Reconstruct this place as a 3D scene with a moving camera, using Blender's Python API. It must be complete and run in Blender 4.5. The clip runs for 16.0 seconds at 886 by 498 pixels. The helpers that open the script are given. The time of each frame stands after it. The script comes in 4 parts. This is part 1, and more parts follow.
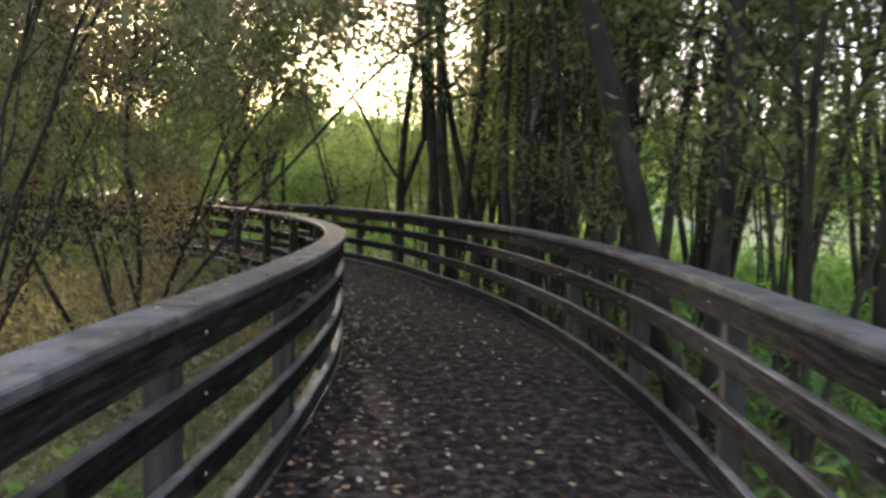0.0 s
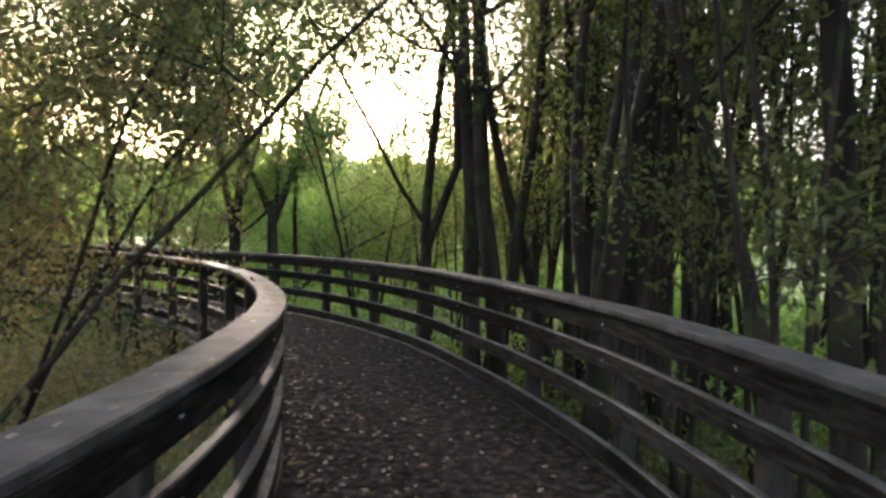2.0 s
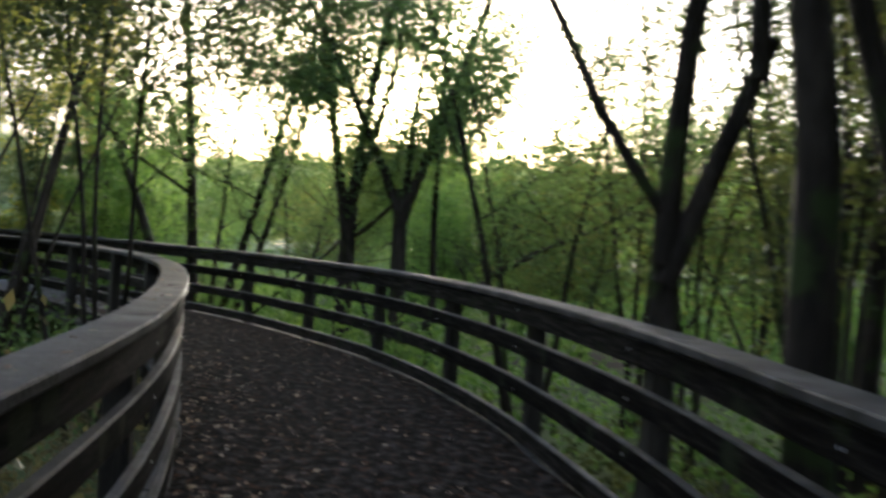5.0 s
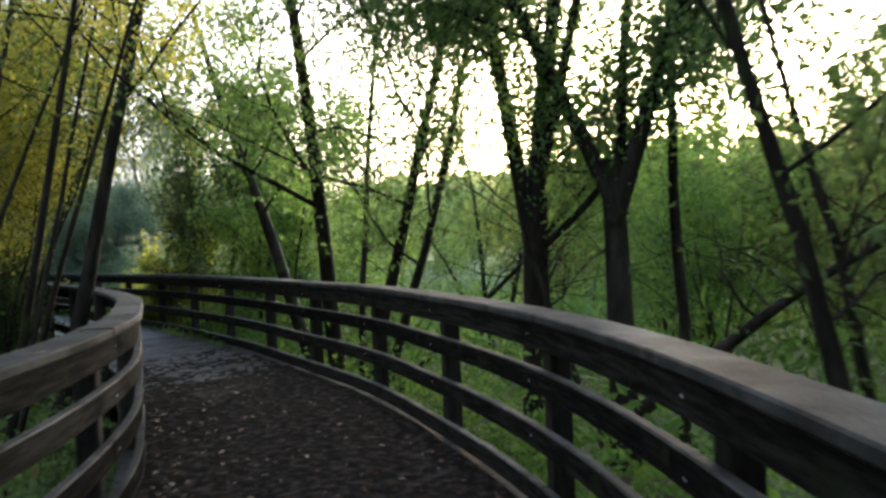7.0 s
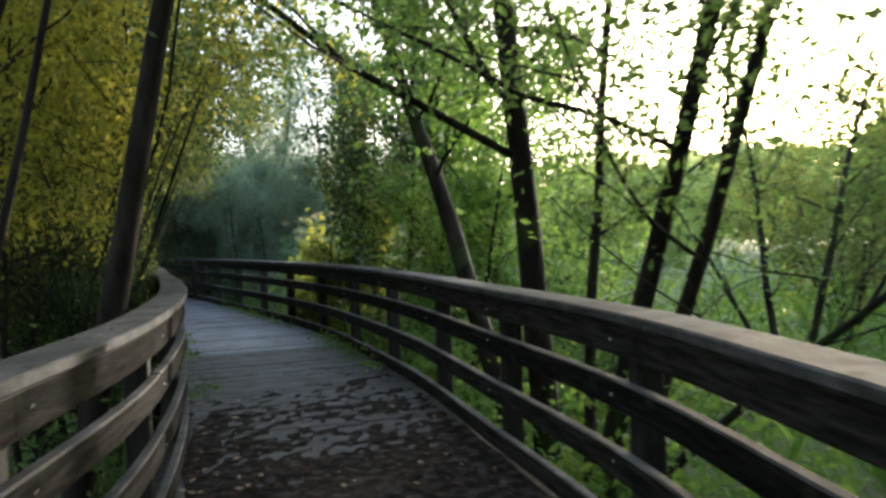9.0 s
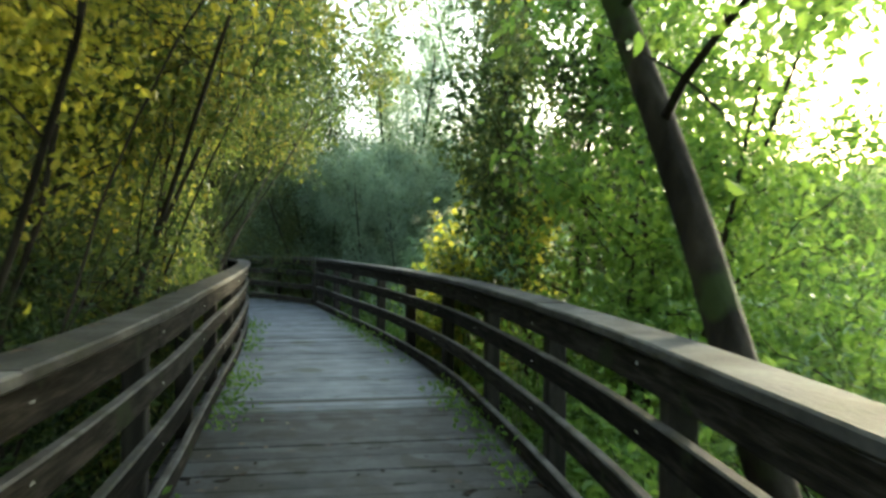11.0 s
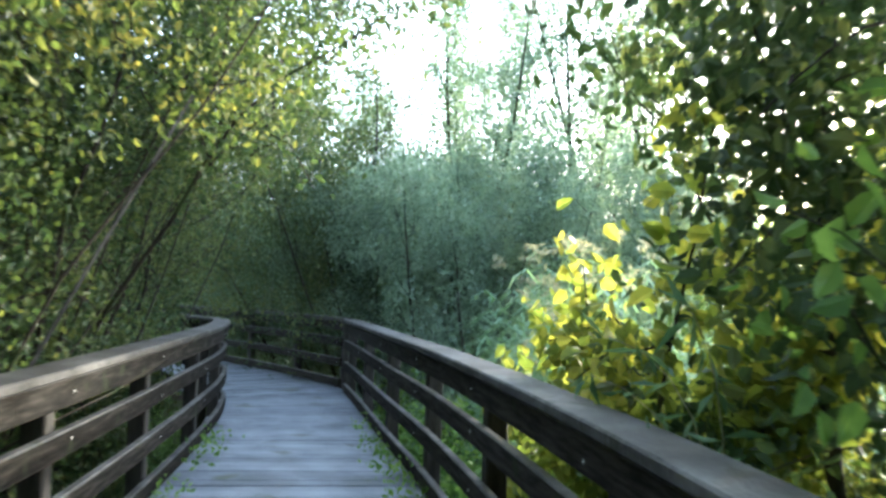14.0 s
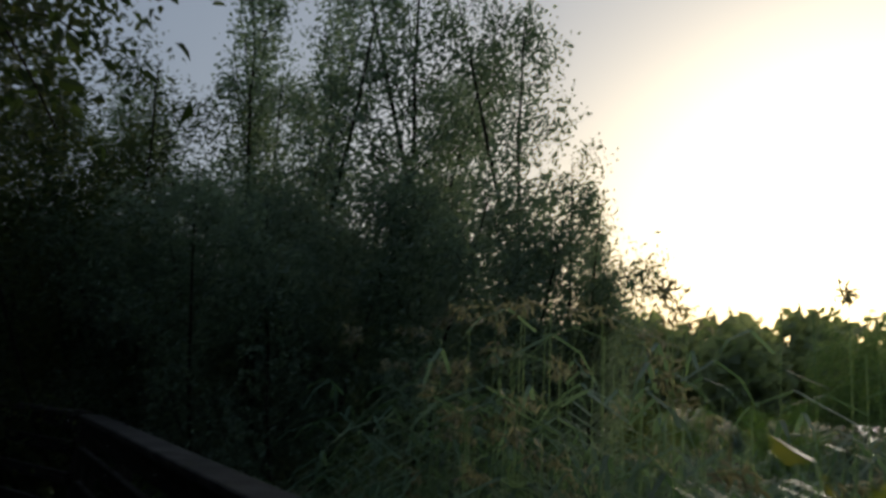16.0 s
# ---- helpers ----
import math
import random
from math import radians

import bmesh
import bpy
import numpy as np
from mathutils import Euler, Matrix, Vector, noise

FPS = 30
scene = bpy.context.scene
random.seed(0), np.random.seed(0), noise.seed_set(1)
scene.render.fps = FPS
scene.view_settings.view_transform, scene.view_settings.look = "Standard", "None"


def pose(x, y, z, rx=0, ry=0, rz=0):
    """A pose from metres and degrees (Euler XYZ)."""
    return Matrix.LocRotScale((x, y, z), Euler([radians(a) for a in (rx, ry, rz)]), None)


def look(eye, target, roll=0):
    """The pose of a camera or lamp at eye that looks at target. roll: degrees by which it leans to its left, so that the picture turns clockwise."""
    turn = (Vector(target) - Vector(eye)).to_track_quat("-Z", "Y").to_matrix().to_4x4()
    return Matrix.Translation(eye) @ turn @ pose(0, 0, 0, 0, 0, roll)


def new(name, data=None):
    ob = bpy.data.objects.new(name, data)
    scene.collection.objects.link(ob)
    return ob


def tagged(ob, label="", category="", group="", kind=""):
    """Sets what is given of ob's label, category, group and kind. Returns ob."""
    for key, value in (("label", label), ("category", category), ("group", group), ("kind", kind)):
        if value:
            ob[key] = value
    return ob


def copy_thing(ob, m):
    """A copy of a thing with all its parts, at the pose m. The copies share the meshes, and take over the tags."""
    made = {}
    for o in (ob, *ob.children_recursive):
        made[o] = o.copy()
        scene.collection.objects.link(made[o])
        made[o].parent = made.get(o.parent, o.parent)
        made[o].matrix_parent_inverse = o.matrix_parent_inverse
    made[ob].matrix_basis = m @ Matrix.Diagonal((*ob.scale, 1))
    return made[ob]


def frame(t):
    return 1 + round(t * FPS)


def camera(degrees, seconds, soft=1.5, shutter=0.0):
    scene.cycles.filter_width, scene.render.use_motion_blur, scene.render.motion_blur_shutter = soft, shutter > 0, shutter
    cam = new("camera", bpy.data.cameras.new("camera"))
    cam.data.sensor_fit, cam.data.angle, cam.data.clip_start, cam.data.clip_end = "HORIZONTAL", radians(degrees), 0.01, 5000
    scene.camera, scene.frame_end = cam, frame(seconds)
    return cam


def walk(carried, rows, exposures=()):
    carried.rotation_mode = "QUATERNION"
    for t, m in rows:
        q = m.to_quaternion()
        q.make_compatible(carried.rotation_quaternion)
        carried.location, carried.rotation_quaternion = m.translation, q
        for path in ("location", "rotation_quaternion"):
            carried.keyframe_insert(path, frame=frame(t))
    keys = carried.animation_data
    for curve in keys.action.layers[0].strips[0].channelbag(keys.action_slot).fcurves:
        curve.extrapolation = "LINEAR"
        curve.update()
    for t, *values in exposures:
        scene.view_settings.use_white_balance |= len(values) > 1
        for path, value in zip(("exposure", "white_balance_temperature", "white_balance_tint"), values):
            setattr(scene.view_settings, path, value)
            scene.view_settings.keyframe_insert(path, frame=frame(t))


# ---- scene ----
cam = camera(57.71, 16.0, soft=2.9, shutter=0.5)
PATH = [
    (0, pose(-0.08, 0.1, 1.49, 85.69, -1.47, 0)),
    (0.5, pose(-0.016, 1.12, 1.493, 85.61, -1.28, 2.65)),
    (1, pose(-0.003, 2.166, 1.496, 87.8, -0.35, 3.22)),
    (1.5, pose(0.007, 3.236, 1.507, 88.22, -0.92, 3.32)),
    (2, pose(0.009, 4.332, 1.504, 88.79, -1.06, 3.44)),
    (2.5, pose(0.002, 5.387, 1.489, 89.08, 0.46, 3.98)),
    (3, pose(-0.029, 6.481, 1.458, 89.04, 0.5, 5.62)),
    (3.5, pose(-0.062, 7.556, 1.43, 88.89, -0.4, 7.51)),
    (4, pose(-0.181, 8.577, 1.457, 89.08, -1.44, 9.22)),
    (4.5, pose(-0.421, 9.626, 1.433, 88.98, -2.39, 11.61)),
    (5, pose(-0.818, 10.599, 1.43, 89.17, -3.4, 16.18)),
    (5.2, pose(-0.978, 10.998, 1.427, 89.81, -4.05, 19.63)),
    (7.3, pose(-2.487, 15.964, 1.417, 89.51, 2.76, 35.85)),
    (7.5, pose(-2.756, 16.308, 1.421, 89.5, 2.8, 37.45)),
    (8, pose(-3.44, 17.037, 1.417, 89.54, 2.77, 41.11)),
    (8.5, pose(-4.167, 17.738, 1.396, 89.3, 1.98, 44.67)),
    (9, pose(-4.937, 18.477, 1.374, 89.14, 1.92, 48.42)),
    (9.2, pose(-5.244, 18.731, 1.395, 89.09, 1.94, 49.61)),
    (11.3, pose(-8.484, 21.048, 1.389, 89.87, -0.53, 60.06)),
    (11.5, pose(-8.832, 21.241, 1.381, 90.25, -0.57, 60.54)),
    (12, pose(-9.731, 21.707, 1.362, 90.73, -0.51, 64.03)),
    (12.5, pose(-10.521, 22.089, 1.365, 90.32, -1.41, 66.42)),
    (13, pose(-11.508, 22.529, 1.382, 90.23, -1.06, 70.04)),
    (13.5, pose(-12.206, 22.901, 1.443, 91.86, -0.06, 70.74)),
    (14, pose(-13.041, 23.385, 1.429, 93.22, -1.69, 64.21)),
    (14.5, pose(-13.678, 23.694, 1.438, 93.47, -1.71, 64.18)),
    (15, pose(-14.457, 23.925, 1.451, 94.31, -2.77, 61.27)),
    (15.5, pose(-15.352, 24.103, 1.501, 96.37, -1.53, 53.18)),
    (16, pose(-16.065, 24.304, 1.487, 99.64, -3.24, 46.69)),
]
walk(cam, PATH, exposures=[(0, 2.55, 6250, 18), (2, 2.5, 6250, 18), (3.5, 2.15, 5900, 15), (5, 1.7, 5650, 11), (7.5, 1.8, 5750, 11), (9, 1.95, 5850, 8), (11.5, 2.75, 6400, -10), (12.2, 3.05, 6350, -11), (13.0, 3.3, 5900, -3), (13.6, 3.4, 5600, 2), (14.2, 3.05, 5500, 3), (15.0, 2.05, 5550, 2), (15.5, 1.1, 5800, 3), (16, -1.15, 5850, 7)])

# ---- world and sun ----
SUN_AZ, SUN_EL = 19.0, 8.3          # degrees left of +y, degrees up
world = bpy.data.worlds.new("sky")
scene.world = world
world.use_nodes = True
wn = world.node_tree.nodes
sky = wn.new("ShaderNodeTexSky")
sky.sky_type = 'NISHITA'
sky.sun_disc = False
sky.sun_elevation = radians(SUN_EL)
sky.sun_rotation = radians(-SUN_AZ)
sky.dust_density = 7.0
sky.ozone_density = 1.5
wn["Background"].inputs["Strength"].default_value = 0.15
# a thin even veil of cloud over the clear sky
veil = wn.new("ShaderNodeMixRGB")
veil.blend_type = 'ADD'
veil.inputs["Fac"].default_value = 1.0
veil.inputs["Color2"].default_value = (2.5, 2.65, 3.0, 1)
world.node_tree.links.new(sky.outputs[0], veil.inputs["Color1"])
world.node_tree.links.new(veil.outputs[0], wn["Background"].inputs["Color"])
sun_data = bpy.data.lights.new("sun", 'SUN')
sun_data.energy, sun_data.angle, sun_data.color = 1.8, radians(1.5), (1.0, 0.85, 0.66)
sun = new("sun", sun_data)
_sd = Vector((-math.sin(radians(SUN_AZ)) * math.cos(radians(SUN_EL)), math.cos(radians(SUN_AZ)) * math.cos(radians(SUN_EL)), math.sin(radians(SUN_EL))))
sun.matrix_world = look(_sd * 60, (0, 0, 0))


# ---- materials ----
def material(name, ramp, scale=4.0, detail=6.0, rough=0.8, bump=0.3, bump_scale=30.0, rand=0.0, per_object=True, stretch=(1, 1, 1), spots=None, spec=0.3, coord="Object"):
    m = bpy.data.materials.new(name)
    m.use_nodes = True
    nt = m.node_tree
    n, l = nt.nodes, nt.links
    b = n["Principled BSDF"]
    tc = n.new("ShaderNodeTexCoord")
    mp = n.new("ShaderNodeMapping")
    mp.inputs["Scale"].default_value = stretch
    src = tc.outputs["Object"]
    if coord == "World":
        geo = n.new("ShaderNodeNewGeometry")
        src = geo.outputs["Position"]
    l.new(src, mp.inputs["Vector"])
    t1 = n.new("ShaderNodeTexNoise")
    t1.inputs["Scale"].default_value, t1.inputs["Detail"].default_value = scale, detail
    l.new(mp.outputs[0], t1.inputs["Vector"])
    t2 = n.new("ShaderNodeTexNoise")
    t2.inputs["Scale"].default_value, t2.inputs["Detail"].default_value = bump_scale, 4.0
    l.new(mp.outputs[0], t2.inputs["Vector"])
    mix = n.new("ShaderNodeMath")
    mix.operation = 'MULTIPLY_ADD'
    mix.inputs[1].default_value = 0.35
    l.new(t2.outputs[0], mix.inputs[0])
    l.new(t1.outputs[0], mix.inputs[2])
    sub = n.new("ShaderNodeMath")
    sub.operation = 'SUBTRACT'
    sub.inputs[1].default_value = 0.175
    l.new(mix.outputs[0], sub.inputs[0])
    fac = sub.outputs[0]
    if rand:
        if per_object:
            info = n.new("ShaderNodeObjectInfo")
            out = info.outputs["Random"]
        else:
            info = n.new("ShaderNodeNewGeometry")
            out = info.outputs["Random Per Island"]
        ma = n.new("ShaderNodeMath")
        ma.operation = 'MULTIPLY_ADD'
        ma.inputs[1].default_value = rand
        l.new(out, ma.inputs[0])
        l.new(fac, ma.inputs[2])
        sb = n.new("ShaderNodeMath")
        sb.operation = 'SUBTRACT'
        sb.inputs[1].default_value = rand / 2
        l.new(ma.outputs[0], sb.inputs[0])
        fac = sb.outputs[0]
    cr = n.new("ShaderNodeValToRGB")
    while len(cr.color_ramp.elements) < len(ramp):
        cr.color_ramp.elements.new(0.5)
    for e, (p, c) in zip(cr.color_ramp.elements, ramp):
        e.position, e.color = p, (*c, 1)
    l.new(fac, cr.inputs[0])
    col = cr.outputs[0]
    if spots:
        t3 = n.new("ShaderNodeTexNoise")
        t3.inputs["Scale"].default_value, t3.inputs["Detail"].default_value = spots[1], 3.0
        l.new(src, t3.inputs["Vector"])
        r3 = n.new("ShaderNodeValToRGB")
        r3.color_ramp.elements[0].position, r3.color_ramp.elements[1].position = spots[2], spots[2] + 0.08
        l.new(t3.outputs[0], r3.inputs[0])
        mx = n.new("ShaderNodeMixRGB")
        mx.inputs["Color2"].default_value = (*spots[0], 1)
        l.new(r3.outputs[0], mx.inputs["Fac"])
        l.new(col, mx.inputs["Color1"])
        col = mx.outputs[0]
    l.new(col, b.inputs["Base Color"])
    b.inputs["Roughness"].default_value = rough
    b.inputs["Specular IOR Level"].default_value = spec
    if bump:
        bp = n.new("ShaderNodeBump")
        bp.inputs["Strength"].default_value, bp.inputs["Distance"].default_value = bump, 0.01
        l.new(t2.outputs[0], bp.inputs["Height"])
        l.new(bp.outputs[0], b.inputs["Normal"])
    return m


def leaf_material(name, dark, mid, light, glow=0.45, rough=0.5):
    """Leaf: gloss on top, light shining through."""
    m = material(name, [(0.2, dark), (0.5, mid), (0.8, light)], scale=0.9, detail=2, rough=rough, bump=0, rand=0.42, per_object=False, coord="World", spec=0.25)
    nt = m.node_tree
    n, l = nt.nodes, nt.links
    b = n["Principled BSDF"]
    tr = n.new("ShaderNodeBsdfTranslucent")
    src = b.inputs["Base Color"].links[0].from_socket
    g = n.new("ShaderNodeMixRGB")
    g.blend_type = 'MULTIPLY'
    g.inputs["Fac"].default_value = 1.0
    g.inputs["Color2"].default_value = (1.9, 1.8, 1.0, 1)
    l.new(src, g.inputs["Color1"])
    l.new(g.outputs[0], tr.inputs["Color"])
    mx = n.new("ShaderNodeMixShader")
    mx.inputs[0].default_value = glow
    l.new(b.outputs[0], mx.inputs[1])
    l.new(tr.outputs[0], mx.inputs[2])
    l.new(mx.outputs[0], n["Material Output"].inputs["Surface"])
    return m


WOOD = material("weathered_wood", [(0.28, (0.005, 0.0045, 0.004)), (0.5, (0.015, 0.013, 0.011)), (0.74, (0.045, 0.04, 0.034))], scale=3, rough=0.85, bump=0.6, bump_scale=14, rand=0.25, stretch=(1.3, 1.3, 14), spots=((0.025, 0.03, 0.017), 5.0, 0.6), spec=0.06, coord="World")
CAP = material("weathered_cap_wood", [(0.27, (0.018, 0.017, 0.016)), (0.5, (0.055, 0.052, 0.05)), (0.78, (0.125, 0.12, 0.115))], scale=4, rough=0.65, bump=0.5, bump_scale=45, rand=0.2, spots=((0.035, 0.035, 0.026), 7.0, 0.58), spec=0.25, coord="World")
POST = material("dark_post_wood", [(0.3, (0.016, 0.014, 0.012)), (0.7, (0.055, 0.048, 0.04))], scale=5, rough=0.75, bump=0.5, bump_scale=40, rand=0.2, stretch=(4, 4, 0.6), coord="World")
# bare grey planks, with the blue sheen of the sky put into the colour
PLANK = material("sky_tinted_grey_plank", [(0.25, (0.06, 0.067, 0.08)), (0.5, (0.125, 0.14, 0.17)), (0.8, (0.22, 0.24, 0.28))], scale=3, rough=0.5, bump=0.5, bump_scale=35, rand=0.3, spots=((0.05, 0.055, 0.035), 2.2, 0.6), spec=0.5, coord="World")
PLANK_SOILED = material("soiled_deck_plank", [(0.25, (0.016, 0.016, 0.017)), (0.5, (0.036, 0.037, 0.04)), (0.8, (0.075, 0.078, 0.085))], scale=5, rough=0.6, bump=0.5, bump_scale=35, rand=0.25, spots=((0.02, 0.018, 0.014), 3.5, 0.5), spec=0.35, coord="World")
LITTER = material("trodden_litter", [(0.32, (0.005, 0.0042, 0.0036)), (0.5, (0.0145, 0.012, 0.0105)), (0.68, (0.055, 0.05, 0.045))], scale=11, rough=0.95, bump=0.9, bump_scale=55, spots=((0.06, 0.033, 0.02), 18.0, 0.58), spec=0.05, coord="World")
DEADLEAF = material("fallen_leaf", [(0.2, (0.045, 0.022, 0.012)), (0.5, (0.13, 0.072, 0.04)), (0.72, (0.3, 0.2, 0.11)), (0.9, (0.36, 0.3, 0.22))], scale=3, rough=0.6, bump=0, rand=0.8, per_object=False, coord="World")
BARK = material("dark_bark", [(0.25, (0.012, 0.01, 0.008)), (0.55, (0.036, 0.03, 0.024)), (0.85, (0.085, 0.072, 0.056))], scale=6, rough=0.9, bump=1.0, bump_scale=28, stretch=(1, 1, 0.25), spots=((0.04, 0.055, 0.02), 2.5, 0.58), spec=0.15, coord="World")
MUD = material("wet_ground", [(0.25, (0.03, 0.035, 0.012)), (0.5, (0.065, 0.085, 0.025)), (0.8, (0.11, 0.16, 0.04))], scale=0.35, rough=0.9, bump=0.6, bump_scale=8, spots=((0.05, 0.036, 0.022), 0.5, 0.56), coord="World")
NAIL = material("zinc_nail", [(0.3, (0.5, 0.5, 0.5)), (0.7, (0.7, 0.7, 0.7))], rough=0.35, bump=0)
LEAF_GREEN = leaf_material("green_leaf", (0.053, 0.090, 0.037), (0.098, 0.163, 0.062), (0.156, 0.237, 0.094))
LEAF_YELLOW = leaf_material("yellowing_leaf", (0.046, 0.076, 0.03), (0.092, 0.128, 0.045), (0.2, 0.195, 0.062), glow=0.48)
# yellow leaf with low sun shining through put into the bright colour
LEAF_SUNLIT = leaf_material("sunlit_golden_leaf", (0.12, 0.15, 0.045), (0.27, 0.28, 0.065), (0.45, 0.39, 0.09), glow=0.55)
LEAF_LIME = leaf_material("yellow_green_leaf", (0.075, 0.115, 0.03), (0.17, 0.21, 0.05), (0.33, 0.32, 0.075), glow=0.55)
LEAF_HAZEL = leaf_material("hazel_leaf", (0.026, 0.047, 0.023), (0.05, 0.082, 0.038), (0.11, 0.13, 0.054), glow=0.42)
# grey-green willow, lightened and blued to hold the haze in its colour
LEAF_WILLOW_HAZY = leaf_material("hazy_willow_leaf", (0.08, 0.12, 0.098), (0.14, 0.2, 0.165), (0.22, 0.29, 0.245))
# darker copy of the green leaf, canopy shade put into its colour
LEAF_SHADED = leaf_material("shaded_leaf", (0.038, 0.054, 0.025), (0.072, 0.093, 0.04), (0.125, 0.138, 0.055), glow=0.45)
LEAF_BRIGHT = leaf_material("bright_green_leaf", (0.066, 0.126, 0.042), (0.120, 0.210, 0.060), (0.198, 0.300, 0.090), glow=0.5)
LEAF_BROWN = leaf_material("dull_brown_leaf", (0.075, 0.068, 0.045), (0.135, 0.118, 0.072), (0.2, 0.182, 0.105), glow=0.42)
REED = leaf_material("reed_blade", (0.06, 0.12, 0.07), (0.12, 0.2, 0.13), (0.2, 0.3, 0.22), glow=0.4)
PLUME = leaf_material("reed_plume", (0.16, 0.16, 0.13), (0.25, 0.25, 0.21), (0.36, 0.36, 0.32), glow=0.4)
# far leaves: distance haze put into the pale colour and strong translucency
FARWOOD_HAZE = leaf_material("hazy_far_wood_leaf", (0.15, 0.185, 0.11), (0.235, 0.28, 0.17), (0.31, 0.36, 0.23), glow=0.62)

WATER = bpy.data.materials.new("pond_water")
WATER.use_nodes = True
_w = WATER.node_tree.nodes["Principled BSDF"]
_w.inputs["Base Color"].default_value = (0.03, 0.05, 0.05, 1)
_w.inputs["Roughness"].default_value = 0.08
_t = WATER.node_tree.nodes.new("ShaderNodeTexNoise")
_t.inputs["Scale"].default_value = 1.5
_b = WATER.node_tree.nodes.new("ShaderNodeBump")
_b.inputs["Strength"].default_value = 0.15
WATER.node_tree.links.new(_t.outputs[0], _b.inputs["Height"])
WATER.node_tree.links.new(_b.outputs[0], _w.inputs["Normal"])


# ---- mesh helpers ----
def link(name, verts, faces, mat, parent=None, label="", smooth=False, second=None):
    """One mesh object from arrays; faces is an (n, 3) or (n, 4) array, or a list of such."""
    me = bpy.data.meshes.new(name)
    verts = np.asarray(verts, dtype=np.float32)
    fl = [np.asarray(f, dtype=np.int32) for f in (faces if isinstance(faces, list) else [faces]) if len(f)]
    me.vertices.add(len(verts))
    me.vertices.foreach_set("co", verts.ravel())
    loops = np.concatenate([f.ravel() for f in fl])
    sizes = np.concatenate([np.full(len(f), f.shape[1], dtype=np.int32) for f in fl])
    starts = np.concatenate([[0], np.cumsum(sizes)[:-1]]).astype(np.int32)
    me.loops.add(len(loops))
    me.loops.foreach_set("vertex_index", loops)
    me.polygons.add(len(sizes))
    me.polygons.foreach_set("loop_start", starts)
    me.polygons.foreach_set("loop_total", sizes)
    me.update(calc_edges=True)
    me.polygons.foreach_set("use_smooth", np.full(len(sizes), smooth, dtype=bool))
    me.materials.append(mat)
    if second is not None:
        me.materials.append(second[0])
        me.polygons.foreach_set("material_index", np.asarray(second[1], dtype=np.int32))
    ob = new(name, me)
    if label:
        ob["label"] = label
    if parent is not None:
        ob.parent = parent
    return ob


def empty(name, at, label, category, group="", kind=""):
    ob = new(name)
    ob.location = at
    ob.empty_display_size = 0.2
    return tagged(ob, label, category, group, kind)


def spline(ctrl, step=0.1):
    """Points every step metres along a smooth curve through ctrl."""
    c = np.array(ctrl, dtype=float)
    c = np.vstack([2 * c[0] - c[1], c, 2 * c[-1] - c[-2]])
    out = []
    for i in range(1, len(c) - 2):
        p0, p1, p2, p3 = c[i - 1:i + 3]
        for u in np.linspace(0, 1, 12, endpoint=False):
            out.append(0.5 * (2 * p1 + (p2 - p0) * u + (2 * p0 - 5 * p1 + 4 * p2 - p3) * u * u + (3 * p1 - p0 - 3 * p2 + p3) * u ** 3))
    out = np.array(out + [c[-2]])
    s = np.concatenate([[0], np.cumsum(np.linalg.norm(np.diff(out, axis=0), axis=1))])
    q = np.arange(0, s[-1], step)
    return np.stack([np.interp(q, s, out[:, k]) for k in range(2)], 1)


def normals(line):
    t = np.gradient(line, axis=0)
    t /= np.linalg.norm(t, axis=1)[:, None]
    return np.stack([-t[:, 1], t[:, 0]], 1)      # to the left of the walk


# ---- plan: inner faces of the two railings, from the start of the walk to its end ----
RIGHT = [(0.8, -7), (1.05, -3), (1.2, 0), (1.28, 2.4), (1.34, 4.3), (1.3, 5.8), (1.17, 7.3), (0.97, 8.6), (0.72, 9.8), (0.2, 11.6), (-0.38, 13.2), (-0.8, 14.3), (-1.3, 15.3), (-2.15, 16.75), (-3.25, 18.2),
         (-4.35, 19.3), (-5.7, 20.35), (-7.0, 21.25), (-8.8, 22.2), (-10.75, 23.2), (-13.1, 24.2), (-15.1, 24.93), (-17.9, 25.72), (-20.4, 26.3), (-22.6, 26.82), (-24.4, 27.22)]
FAR = [(-24.4, 27.22), (-26.4, 26.95), (-28.4, 26.5), (-31.5, 25.6)]
LEFT = [(-1.25, -7), (-1.05, -3), (-1.02, 0), (-1.02, 2), (-0.93, 3.8), (-0.89, 5.2), (-0.93, 6.8), (-1.1, 8.3), (-1.45, 9.9), (-2.05, 11.6), (-2.75, 13.2), (-3.4, 14.4),
        (-4.3, 15.8), (-5.3, 17.15), (-6.4, 18.3), (-7.4, 19.08), (-8.6, 19.9), (-10.4, 20.85), (-12.3, 21.65), (-13.7, 22.17), (-15, 22.65), (-17, 23.4), (-19.5, 24.28), (-21.4, 24.9), (-22.6, 25.22), (-23.4, 25.36), (-24.2, 25.28), (-26.2, 24.85), (-28.2, 24.35), (-31, 23.4)]
GROUND = -0.75
RAIL_TOP = 1.04
r_line, f_line, l_line = spline(RIGHT), spline(FAR), spline(LEFT)


